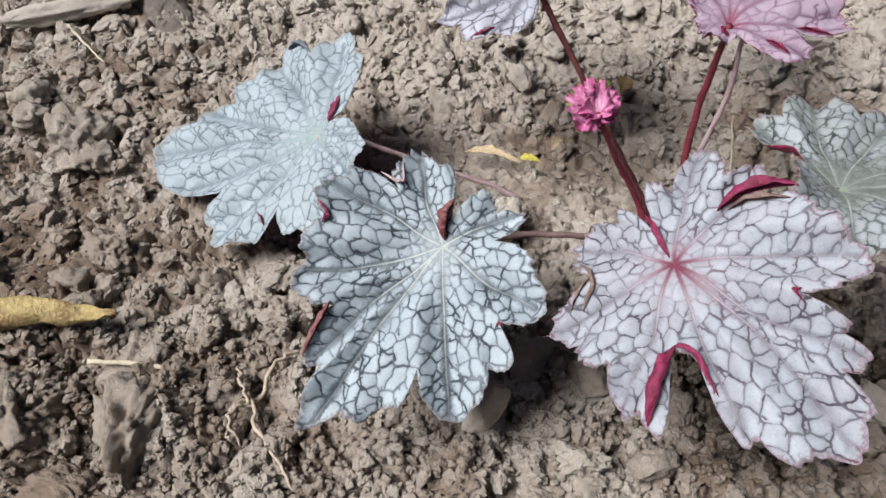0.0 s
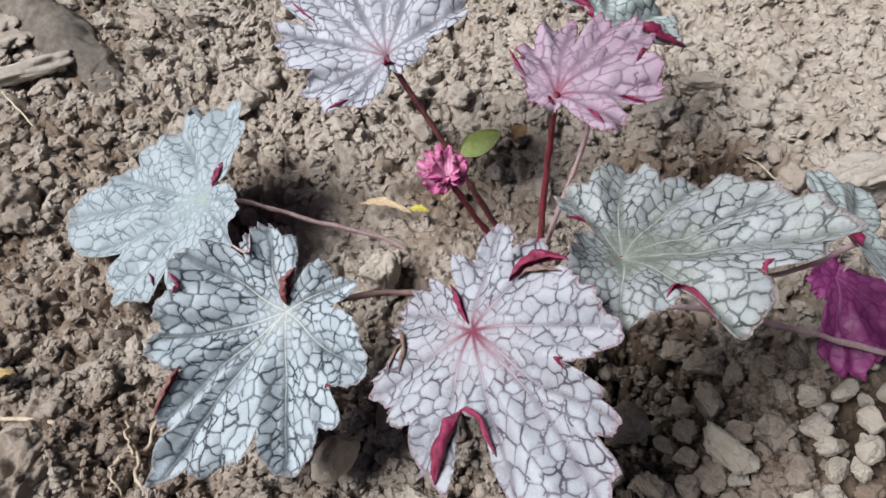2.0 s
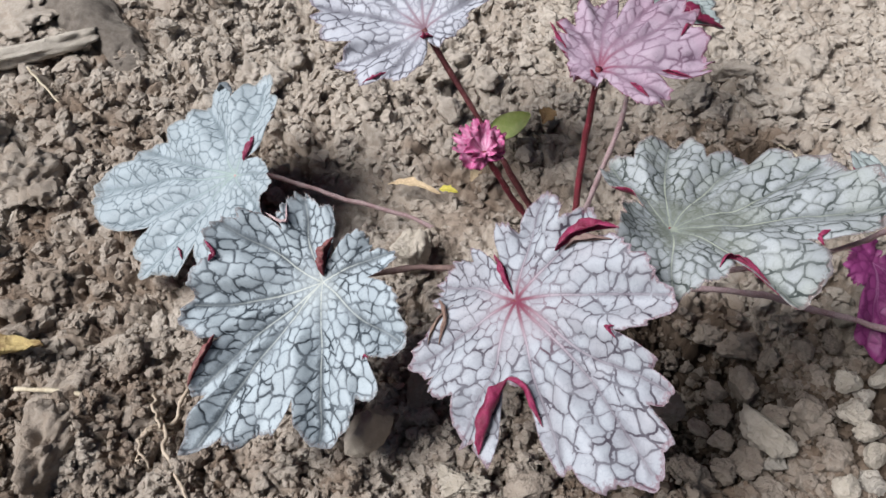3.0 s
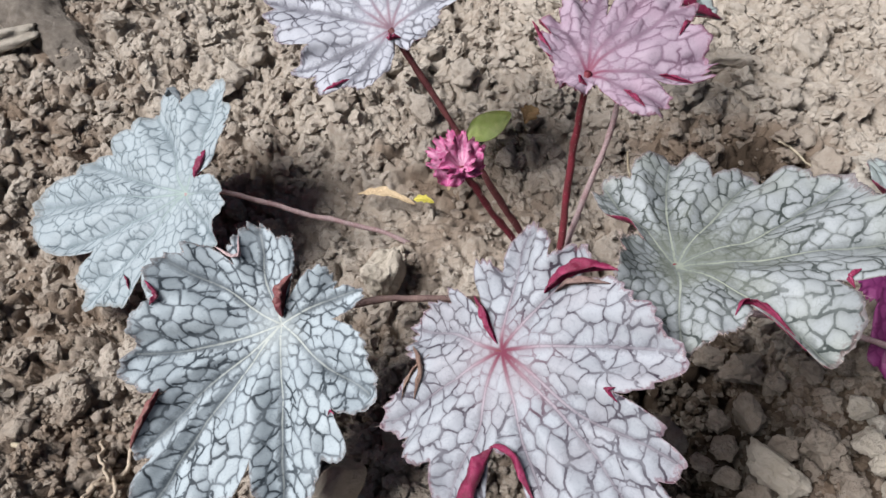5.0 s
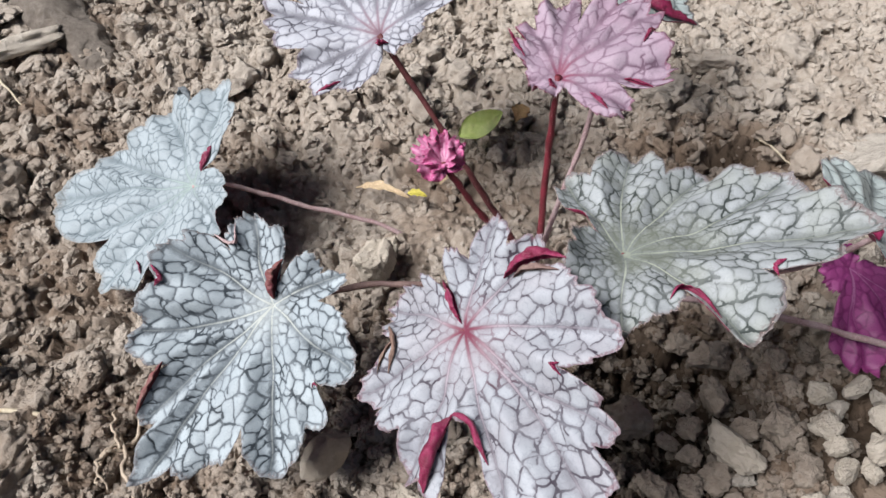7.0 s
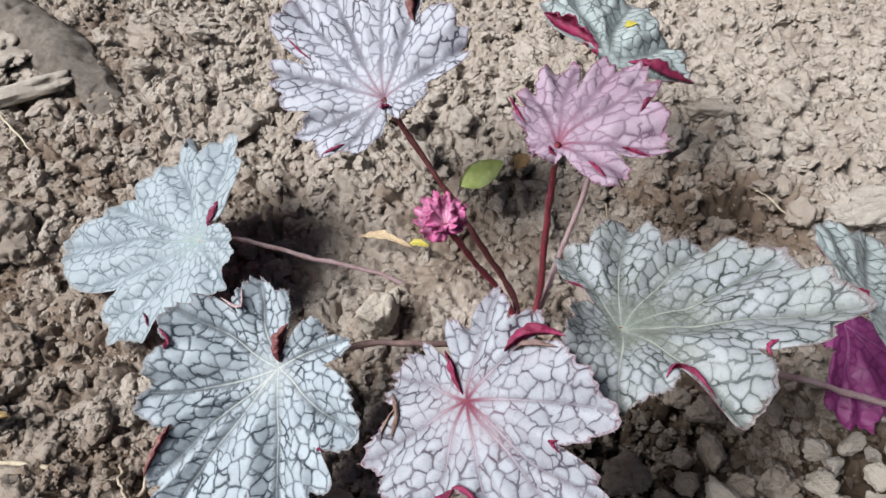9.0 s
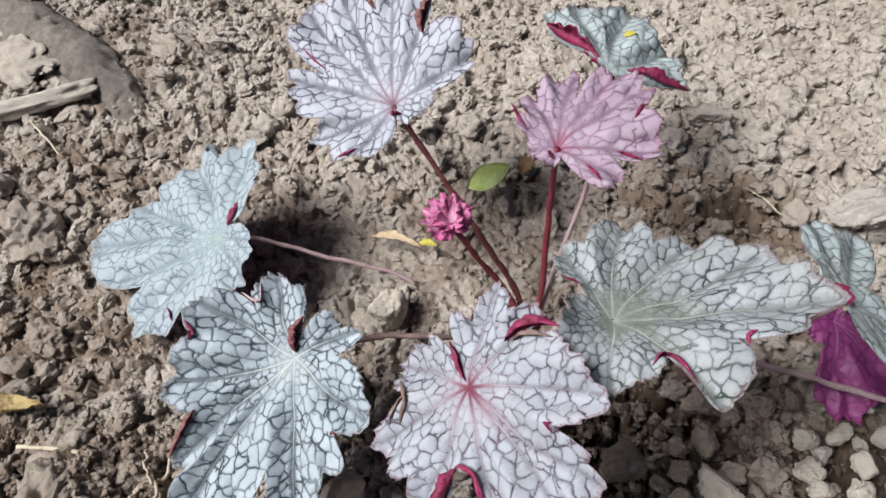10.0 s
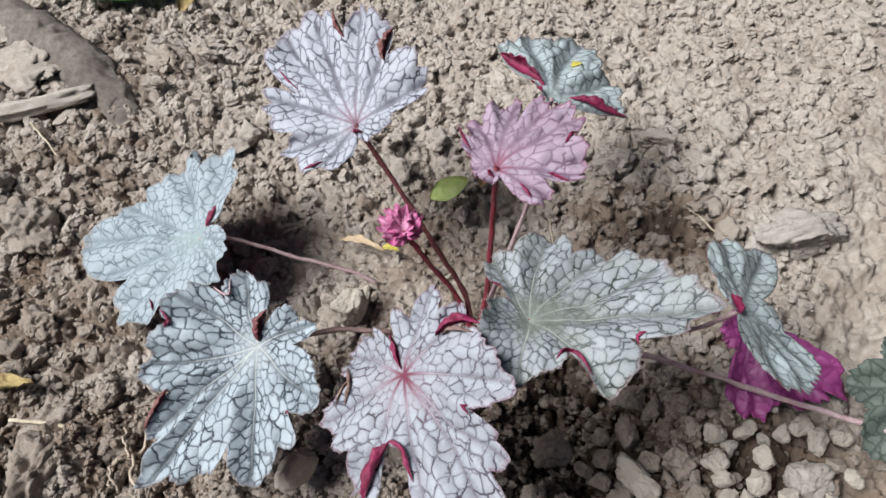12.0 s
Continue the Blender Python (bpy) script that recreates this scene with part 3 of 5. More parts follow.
nx, ny, nr = rng.uniform(-0.20, 0.19, 5200), 0.086 + 0.085 * rng.uniform(0, 1, 5200) ** 1.3, 0.0008 * (3.2 ** (rng.uniform(0, 1, 5200) ** 1.3))
joined("soil_crumbs", ICO1, nx, ny, nr, 760, "fine loose crumbs of grey-brown soil in the foreground", 0.1, True)
rng = np.random.RandomState(64)
hx, hy, hr = rng.normal(0.130, 0.030, 1500), rng.normal(0.142, 0.022, 1500), 0.0010 * (2.8 ** rng.uniform(0, 1, 1500))
joined("dark_hollow_crumbs", ICO1, hx, hy, hr, 720, "damp crumbs of soil, coloured darker for the shade in the hollow", 0.1, True)


# ---- the plant ----
CROWN = Vector((0.080, 0.190, 0.002))
plant = tagged(new("coral_bells_plant"), "young coral bells plant with silver, dark-veined leaves in bare soil", "plant")
plant.matrix_basis = Matrix.Translation(CROWN)


def outline(lobes, notch, angles, teeth, seed):
    """The margin's radius at each angle (degrees), in millimetres: rounded lobes with small teeth between sinuses."""
    na, nr = notch
    knots = [(na, nr)]
    for i, (ta, tr, *sinus) in enumerate(lobes):
        while ta < knots[-1][0]:
            ta += 360
        knots.append((ta, tr))
        if sinus:
            sa, sr_ = sinus
            while sa < ta:
                sa += 360
            knots.append((sa, sr_))
    knots.append((na + 360, nr))
    a = np.mod(np.asarray(angles) - na, 360) + na
    r = np.zeros(len(a))
    for i in range(len(knots) - 1):
        (a0, r0), (a1, r1) = knots[i], knots[i + 1]
        s = (a - a0) / max(a1 - a0, 1e-6)
        on = (s >= 0) & (s <= 1)
        s = np.clip(s, 0, 1)
        s = s if i % 2 == 0 else 1 - s
        rise = 0.70 * np.clip(np.sin(s * np.pi / 2), 0, 1) ** 0.72 + 0.30 * s
        low, high = (r0, r1) if i % 2 == 0 else (r1, r0)
        r = np.where(on, low + (high - low) * rise, r)
    arc = np.radians(a) * 34
    phase = arc / 3.6 + 0.45 * value_noise(arc * 0.21, arc * 0, arc * 0, seed)
    part_of = phase - np.floor(phase)
    saw = np.minimum(part_of / 0.62, (1 - part_of) / 0.38)
    size = 0.3 + 0.7 * hash01(np.floor(phase), phase * 0, phase * 0, seed)
    nick = 0.35 * value_noise(arc * 1.9, arc * 0, arc * 0 + 3, seed + 4)
    return r + (0.75 * teeth * size * (saw**0.9 - 0.45) + nick) * smooth(5, 14, r)


def ribs_of(ribs, seed, spacing=8.5):
    """Main ribs from the stalk towards the lobes, and side veins that fork from them: lines of points in millimetres."""
    rng = np.random.RandomState(seed + 700)
    main, side = [], []
    ribs = sorted(ribs)
    for k, (ta, tr) in enumerate(ribs):
        t = radians(ta)
        d, n = np.array((math.cos(t), math.sin(t))), np.array((-math.sin(t), math.cos(t)))
        bend, sway = rng.uniform(-0.05, 0.05) * tr, rng.uniform(-0.015, 0.015) * tr
        at = lambda s: d * tr * s + n * (bend * math.sin(s * math.pi) + sway * math.sin(s * 3 * math.pi))
        steps = max(6, int(tr / 1.5))
        main.append(np.array([at(s) for s in np.linspace(0.0, 0.97, steps)]))
        free = {}
        for hand in (1, -1):
            other = ribs[(k + hand) % len(ribs)]
            free[hand] = min(radians((other[0] - ta) * hand % 360), 1.4)
        s0, hand = 0.26 + 0.08 * rng.uniform(), rng.choice((-1, 1))
        while s0 < 0.9 and tr > 14:
            p = at(s0)
            room = s0 * tr * math.sin(free[hand]) * 0.48
            reach = min((1.02 - s0) * tr * 0.8 + 3, max(room / 0.62, 3.0)) * rng.uniform(0.85, 1.1)
            slant, line = radians(rng.uniform(44, 56)), [p]
            for q in range(1, 9):
                a = slant * (1 - 0.45 * q / 8)
                a += 0.32 * math.sin(q * 1.9 + 5 * s0 + k)
                line.append(line[-1] + (d * math.cos(a) + hand * n * math.sin(a)) * reach / 8)
            side.append(np.array(line))
            if reach > 11:
                a = slant * 1.75
                twig = [line[4] + (d * math.cos(a + 0.2 * math.sin(2 * q)) + hand * n * math.sin(a + 0.2 * math.sin(2 * q))) * reach * 0.4 * q / 5 for q in range(6)]
                side.append(np.array(twig))
            s0 += 0.55 * spacing / tr * rng.uniform(0.75, 1.3)
            hand = -hand
    return main, side


class Near:
    """Finds how far places are from a set of lines, in millimetres, and which line is nearest."""

    def __init__(self, lines):
        pts, self.owner = [], []
        for k, line in enumerate(lines):
            run = np.r_[0, np.cumsum(np.linalg.norm(np.diff(line, axis=0), axis=1))]
            at = np.linspace(0, run[-1], max(2, int(run[-1] / 0.16) + 1))
            pts.append(np.stack([np.interp(at, run, line[:, c]) for c in (0, 1)], -1))
            self.owner += [k] * len(at)
        self.tree = kdtree.KDTree(max(1, len(self.owner)))
        if pts:
            for k, (a, b) in enumerate(np.concatenate(pts).tolist()):
                self.tree.insert((a, b, 0.0), k)
        self.tree.balance()

    def __call__(self, u, v):
        if not self.owner:
            return np.full(np.shape(u), 9.0), np.zeros(np.shape(u), int)
        found = [self.tree.find((a, b, 0.0)) for a, b in zip(u.tolist(), v.tolist())]
        return np.clip(np.array([f[2] for f in found]) - 0.03, 0, None), np.array([self.owner[f[1]] for f in found])


class Blade:
    """The form of one leaf: where a place in millimetres on its flat plan lies in its own space, in metres."""

    def __init__(self, lobes, notch, curve, bulge=3.8, ruffle=1.3, dip=2.0, seed=1, folds=(), ribs=None, sweep=None):
        self.lobes, self.notch, self.curve, self.bulge, self.ruffle, self.dip, self.seed, self.folds = lobes, notch, curve, bulge, ruffle, dip, seed, folds
        self.sweep = sweep
        ribs = ribs or [(lobe[0], lobe[1]) for lobe in lobes]
        self.main_lines, self.side_lines = ribs_of(ribs, seed)
        self.main, self.side = Near(self.main_lines), Near(self.side_lines)

    def shape(self, u, v, rho, d1):
        if self.sweep:
            at, spread, most, near, far = self.sweep
            r, a = np.hypot(u, v), np.arctan2(v, u)
            off = np.abs(np.mod(a - radians(at) + np.pi, 2 * np.pi) - np.pi)
            a = a + radians(most) * smooth(radians(spread), radians(spread * 0.3), off) * smooth(near, far, r)
            u, v = r * np.cos(a), r * np.sin(a)
        cu, cuv, cv = self.curve
        um, vm = u / 1000, v / 1000
        h = 1000 * (cu * um * um + cuv * um * vm + cv * vm * vm)
        r = np.hypot(u, v)
        h = h + self.bulge * (smooth(0, 8, d1) - 0.5) * smooth(4, 24, r)
        h = h - self.dip * np.exp(-r / 5.0)
        ang = np.arctan2(v, u)
        wave = value_noise(np.cos(ang) * 3.4 + 5, np.sin(ang) * 3.4, r * 0.03, self.seed) + 0.6 * value_noise(u * 0.13, v * 0.13, u * 0, self.seed + 3)
        h = h + self.ruffle * 1.7 * wave * rho**2.2
        frill = value_noise(np.cos(ang) * 9 + 2, np.sin(ang) * 9, u * 0, self.seed + 15)
        h = h + self.ruffle * 1.1 * frill * smooth(0.72, 1.0, rho)
        h = h + 0.55 * value_noise(u * 0.15, v * 0.15, u * 0, self.seed + 9) + 0.2 * value_noise(u * 0.36, v * 0.36, u * 0, self.seed + 12)
        for angle, start, radius, most, along, spread in self.folds:
            a = radians(angle)
            d = u * math.cos(a) + v * math.sin(a) - start
            s = -u * math.sin(a) + v * math.cos(a) - along
            w = smooth(spread, spread * 0.55, np.abs(s)) * (d > 0)
            full = np.clip(d, 0, None)
            phi = np.minimum(full / abs(radius), radians(most)) * w
            rest = full - np.minimum(full, abs(radius) * radians(most))
            nd = np.where(phi > 1e-6, np.where(w > 0, abs(radius) * np.sin(phi) + rest * np.cos(phi) + (np.minimum(full, abs(radius) * radians(most)) - abs(radius) * phi), full), full)
            lift = abs(radius) * (1 - np.cos(phi)) + rest * np.sin(phi)
            u, v = u + (nd - full) * math.cos(a) * (d > 0), v + (nd - full) * math.sin(a) * (d > 0)
            h = h + lift * math.copysign(1, radius)
        return np.stack([u, v, h], -1) / 1000

    def place(self, angle, r):
        """A place on the upper face, by angle and millimetres from the stalk."""
        return self.places(np.array([float(angle)]), np.array([float(r)]))[0]

    def places(self, angle, r):
        a = np.radians(angle)
        u, v = r * np.cos(a), r * np.sin(a)
        rim = outline(self.lobes, self.notch, angle, 0, self.seed)
        return self.shape(u, v, np.minimum(r / np.maximum(rim, 1e-3), 1.0), self.main(u, v)[0])


def frame_of(centre, normal, ahead):
    n = Vector(normal).normalized()
    x = Vector(ahead)
    x = (x - n * x.dot(n)).normalized()
    y = n.cross(x)
    m = Matrix((x, y, n)).transposed().to_4x4()
    return Matrix.Translation(centre) @ m


def spread_points(lo, hi, gap, seed):
    """Points over a square at about one gap from each other, unevenly set."""
    rng = np.random.RandomState(seed)
    n = int((hi - lo) / gap) + 2
    gu, gv = np.meshgrid(np.arange(n), np.arange(n))
    gu = gu + 0.5 * (gv % 2)
    pts = np.stack([gu, gv * 0.87], -1).reshape(-1, 2) * gap + lo
    return pts + rng.uniform(-0.34, 0.34, pts.shape) * gap


def thinned(points, gap):
    """The points in order, without those that crowd an earlier one."""
    taken, kept = {}, []
    for k, (a, b) in enumerate(points):
        i, j = int(math.floor(a / gap)), int(math.floor(b / gap))
        if any((points[o][0] - a) ** 2 + (points[o][1] - b) ** 2 < gap * gap for di in (-1, 0, 1) for dj in (-1, 0, 1) for o in taken.get((i + di, j + dj), ())):
            continue
        taken.setdefault((i, j), []).append(k)
        kept.append(k)
    return points[kept]


def drawn(p, power, home=30.0):
    """The plan with its distances from the stalk drawn in or out, so that even cells become long ones that grow outwards."""
    r = np.hypot(p[..., 0], p[..., 1]) + 1e-6
    return p * ((r / home) ** (power - 1))[..., None]


def netted(blade, size, rim_at, pull):
    """The net of small veins: the borders of cells that keep to both sides of the ribs and side veins."""
    rng = np.random.RandomState(blade.seed + 900)
    pts = []
    for lines, off, step in ((blade.main_lines, 0.46, 0.95), (blade.side_lines, 0.44, 0.9)):
        for line in lines:
            seg = np.linalg.norm(np.diff(line, axis=0), axis=1)
            run = np.r_[0, np.cumsum(seg)]
            for hand in (1, -1):
                at = 0.3 * size * rng.uniform(0.6, 1.6)
                while at < run[-1]:
                    p = np.array([np.interp(at, run, line[:, c]) for c in (0, 1)])
                    q = np.array([np.interp(at + 0.5, run, line[:, c]) for c in (0, 1)])
                    d = (q - p) / (np.linalg.norm(q - p) + 1e-9)
                    near = 0.55 + 0.45 * min(1.3, np.hypot(*p) / 26)
                    pts.append(p + hand * np.array((-d[1], d[0])) * off * size * near)
                    at += step * size * near * rng.uniform(0.8, 1.2)
    reach = drawn(np.array([max(l[1] for l in blade.lobes) + 8.0, 0.0]), pull)[0]
    pts = np.array(list(drawn(np.array(pts), pull)) + list(spread_points(-reach, reach, size * 0.95, blade.seed + 40)))
    pts = thinned(pts, size * 0.66)
    out = geometry.delaunay_2d_cdt([Vector(p) for p in pts], [], [], 0, 1e-5)
    pv, tri = np.array([tuple(p) for p in out[0]]), np.array(out[2])
    a, b, c = pv[tri[:, 0]], pv[tri[:, 1]], pv[tri[:, 2]]
    det = 2 * (a[:, 0] * (b[:, 1] - c[:, 1]) + b[:, 0] * (c[:, 1] - a[:, 1]) + c[:, 0] * (a[:, 1] - b[:, 1])) + 1e-9
    a2, b2, c2 = (a**2).sum(1), (b**2).sum(1), (c**2).sum(1)
    mid = np.stack([(a2 * (b[:, 1] - c[:, 1]) + b2 * (c[:, 1] - a[:, 1]) + c2 * (a[:, 1] - b[:, 1])) / det, (a2 * (c[:, 0] - b[:, 0]) + b2 * (a[:, 0] - c[:, 0]) + c2 * (b[:, 0] - a[:, 0])) / det], -1)
    owner, borders, spurs = {}, [], []
    for t, f in enumerate(tri.tolist()):
        for i in range(3):
            key = (min(f[i], f[i - 1]), max(f[i], f[i - 1]))
            if key in owner:
                p, q = mid[owner[key]], mid[t]
                if 0.15 < np.hypot(*(p - q)) < 3 * size and np.hypot(*p) < reach:
                    borders.append((p, q))
                    if rng.uniform() < 0.16:
                        s, turn_ = rng.uniform(0.3, 0.7), rng.choice((-1, 1))
                        r0, e = p + (q - p) * s, (q - p) / np.hypot(*(q - p))
                        way = np.array((-e[1], e[0])) * turn_ + e * rng.uniform(-0.6, 0.6)
                        spurs.append((r0, r0 + way * size * rng.uniform(0.14, 0.26)))
            else:
                owner[key] = t
    lines, width, tone = [], [], []
    for order, (p, q) in enumerate(borders + spurs):
        n = max(2, int(np.hypot(*(q - p)) / 0.55) + 1)
        line = drawn(p + (q - p) * np.linspace(0, 1, n)[:, None], 1 / pull)
        if not np.any(np.hypot(line[:, 0], line[:, 1]) < rim_at(line)):
            continue
        d1, d2 = blade.main(line[:, 0], line[:, 1])[0], blade.side(line[:, 0], line[:, 1])[0]
        if np.max(np.minimum(d1, d2)) < 0.75:
            continue
        free = smooth(0.3, 1.6, np.minimum(d1, d2))[:, None]
        line = line + free * 0.24 * np.stack([np.sin(line[:, 1] * 1.5 + 2 * np.sin(line[:, 0] * 0.7)), np.sin(line[:, 0] * 1.4 + 2 * np.sin(line[:, 1] * 0.8))], -1)
        inside = np.hypot(line[:, 0], line[:, 1]) < rim_at(line) - 0.25
        w, t = 0.02 + 0.18 * rng.uniform() ** 1.6 * (order < len(borders)), rng.uniform(0.6, 0.95)
        for r in np.split(np.arange(n), np.flatnonzero(~inside)):
            r = r[inside[r]]
            if len(r) > 1:
                lines.append(line[r])
                width.append(w)
                tone.append(t)
    return lines, width, tone, pts


def make_leaf(blade, centre, normal, ahead, upper, under, label="", teeth=3.4, size=4.8, pull=0.72, thick=0.00035):
    """One leaf blade: an upper and a lower face joined at the margin, its faces set along the veins and puffed between them."""
    fine = np.linspace(-180, 180, 1441)[:-1]
    rims = outline(blade.lobes, blade.notch, fine, teeth, blade.seed)
    rim_at = lambda p: np.interp(np.degrees(np.arctan2(p[:, 1], p[:, 0])), np.r_[fine, 180.0], np.r_[rims, rims[0]])
    ring = np.stack([rims * np.cos(np.radians(fine)), rims * np.sin(np.radians(fine))], -1)
    run = np.r_[0, np.cumsum(np.linalg.norm(np.diff(np.vstack([ring, ring[:1]]), axis=0), axis=1))]
    far = np.linspace(0, run[-1], max(60, int(run[-1] / 0.5)), endpoint=False)
    margin_at = np.interp(far, run, np.arange(1441))
    margin = np.stack([np.interp(margin_at, np.arange(1441), np.r_[ring[:, c], ring[0, c]]) for c in (0, 1)], -1)
    lines, width, tone, seeds = netted(blade, size, rim_at, pull)
    for group, wide, dark in ((blade.side_lines, 0.15, 0.9), (blade.main_lines, 0.30, 0.7)):
        for line in group:
            on = line[np.hypot(line[:, 0], line[:, 1]) < rim_at(line) - 0.25]
            if len(on) > 1:
                lines.append(on)
                width.append(wide)
                tone.append(dark)
    veins, flank = [], []
    for line in lines:
        gaps = np.linalg.norm(np.diff(line, axis=0), axis=1)
        at = np.r_[0, np.cumsum(gaps)]
        s = np.linspace(0, at[-1], max(2, int(at[-1] / 0.5) + 1))
        p = np.stack([np.interp(s, at, line[:, c]) for c in (0, 1)], -1)
        veins += list(p)
        d = np.gradient(p, axis=0)
        d /= np.linalg.norm(d, axis=1)[:, None] + 1e-9
        n = np.stack([-d[:, 1], d[:, 0]], -1)
        flank += list(p[::2] + n[::2] * 0.45) + list(p[::2] - n[::2] * 0.45)
    reach = rims.max() + 1
    inner = np.array(veins + flank + list(spread_points(-reach, reach, 1.15, blade.seed + 60)))
    inner = inner[np.hypot(inner[:, 0], inner[:, 1]) < rim_at(inner) - 0.3]
    plan = np.vstack([margin, thinned(inner, 0.3)])
    m = len(margin)
    out = geometry.delaunay_2d_cdt([Vector(p) for p in plan], [(k, (k + 1) % m) for k in range(m)], [], 0, 1e-6)
    plan, tris = np.array([tuple(p) for p in out[0]]), np.array(out[2])
    heart = plan[tris].mean(1)
    tris = tris[np.hypot(heart[:, 0], heart[:, 1]) < rim_at(heart)]
    u, v = plan[:, 0], plan[:, 1]
    rr = np.clip(np.hypot(u, v) / np.maximum(rim_at(plan), 1e-3), 0, 1)
    d, owner = Near(lines)(u, v)
    d1, d2 = blade.main(u, v)[0], blade.side(u, v)[0]
    middles = kdtree.KDTree(len(seeds))
    for k, (a, b) in enumerate(seeds.tolist()):
        middles.insert((a, b, 0.0), k)
    middles.balance()
    one = np.array([middles.find((a, b, 0.0))[1] * 0.618 % 1.0 for a, b in drawn(plan, pull).tolist()])
    top = blade.shape(u, v, rr, d1)
    top[:, 2] += 0.00026 * smooth(0.0, 1.7, d) * smooth(1.0, 0.9, rr)
    n = len(u)
    fn = np.cross(top[tris[:, 1]] - top[tris[:, 0]], top[tris[:, 2]] - top[tris[:, 0]])
    normal_v = np.zeros_like(top)
    for c in range(3):
        np.add.at(normal_v, tris[:, c], fn)
    normal_v /= np.linalg.norm(normal_v, axis=1)[:, None] + 1e-15
    bottom = top - normal_v * thick * (1 - 0.8 * (rr > 0.995))[:, None]
    used = {}
    for f in tris.tolist():
        for i in range(3):
            used[(f[i - 1], f[i])] = True
    open_edges = np.array([e for e in used if (e[1], e[0]) not in used])
    wall = np.concatenate([np.stack([open_edges[:, 1], open_edges[:, 0], open_edges[:, 0] + n], -1), np.stack([open_edges[:, 1], open_edges[:, 0] + n, open_edges[:, 1] + n], -1)])
    me = fast_mesh("leaf", np.concatenate([top, bottom]), np.concatenate([tris, tris[:, ::-1] + n, wall]), [upper, under])
    me.polygons.foreach_set("material_index", np.concatenate([np.zeros(len(tris), np.int32), np.ones(len(tris), np.int32), np.zeros(len(wall), np.int32)]))
    for name, values in (("rib", d1), ("side", d2), ("rho", rr), ("net", d - np.array(width)[owner]), ("tone", np.array(tone)[owner]), ("cell", one)):
        set_attribute(me, name, np.concatenate([values, values]))
    co = np.stack([u + 100 * blade.seed, v, u * 0], -1)
    set_attribute(me, "leafco", np.concatenate([co, co]), "FLOAT_VECTOR")
    ob = new("leaf", me)
    child(ob, plant, frame_of(centre, normal, ahead))
    if label:
        tagged(ob, label)
    return ob


def rolled_edge(leaf, blade, path, width, lift=0.3, turns=190, side=1, mat=None):
    """A turned-up piece of margin along the path of (angle, millimetres), showing the red underside."""
    pts = np.array([blade.place(a, r) for a, r in path])
    n = 28
    s = np.linspace(0, len(pts) - 1, n)
    line = np.stack([np.interp(s, np.arange(len(pts)), pts[:, c]) for c in range(3)], -1)
    for _ in range(3):
        line[1:-1] = 0.25 * line[:-2] + 0.5 * line[1:-1] + 0.25 * line[2:]
    line[:, 2] += lift / 1000
    tang = np.gradient(line, axis=0)
    tang /= np.linalg.norm(tang, axis=1)[:, None] + 1e-12
    across = np.cross(np.array((0, 0, 1.0)), tang) * side
    across /= np.linalg.norm(across, axis=1)[:, None] + 1e-12
    m = 12
    t, turn_at = np.linspace(0, 1, n), np.radians(turns) * np.linspace(0, 1, m)
    taper = np.sin(np.pi * np.clip(t * 0.98 + 0.01, 0, 1)) ** 0.75
    T, A = np.meshgrid(t, turn_at, indexing="ij")
    crease = 0.6 * value_noise(T * 9, A * 0.9, T * 0, blade.seed + 31) + 0.35 * value_noise(T * 26, A * 2.2, T * 0, blade.seed + 32)
    W = width / 1000 * taper[:, None] * (1 + 0.30 * crease)
    verts = []
    for layer in (1.0, 0.82):
        out = line[:, None] + across[:, None] * (W * 0.40 * np.sin(A) * layer)[..., None]
        out = out + np.array((0, 0, 1.0)) * (W * 0.33 * (1 - np.cos(A) * layer) * (1 + 0.25 * crease))[..., None]
        verts += list(out.reshape(-1, 3))
    faces = []
    for layer in range(2):
        for i in range(n - 1):
            for j in range(m - 1):
                b = layer * n * m + i * m + j
                f = (b, b + 1, b + m + 1, b + m)
                faces.append(f if layer else f[::-1])
    for i in range(n - 1):
        b = i * m + m - 1
        faces.append((b, b + m, b + m + n * m, b + n * m))
    ob = new("rolled_edge", mesh_of("rolled_edge", verts, faces, [mat or magenta]))
    child(ob, leaf)
    words = {"stalk_grey": "greyish pink turned-up leaf margin", "stalk_brown": "brown withered turned-up leaf margin", "slate_fold": "slate-grey turned-up leaf margin", "dark_fold": "dark red-brown turned-up leaf margin", "withered": "withered tan curl on the leaf margin"}
    return tagged(ob, words.get((mat or magenta).name, "magenta underside on a turned-up leaf margin"))


def stalk(points, radii, mat, label="", hairs=0, hair_length=0.0011, seed=1):
    verts, faces, line, rad = tube(points, radii, 10, 9, 0.0004, seed)
    ob = new("leaf_stalk", mesh_of("leaf_stalk", verts, faces, [mat]))
    child(ob, plant, Matrix.Identity(4))
    if label:
        tagged(ob, label)
    if hairs:
        hv, hf = hairs_on(line, rad, hairs, hair_length, seed)
        hob = child(new("hairs", mesh_of("hairs", hv, hf, [hair_mat])), ob)
        tagged(hob, "fine pale bristles")
    return ob


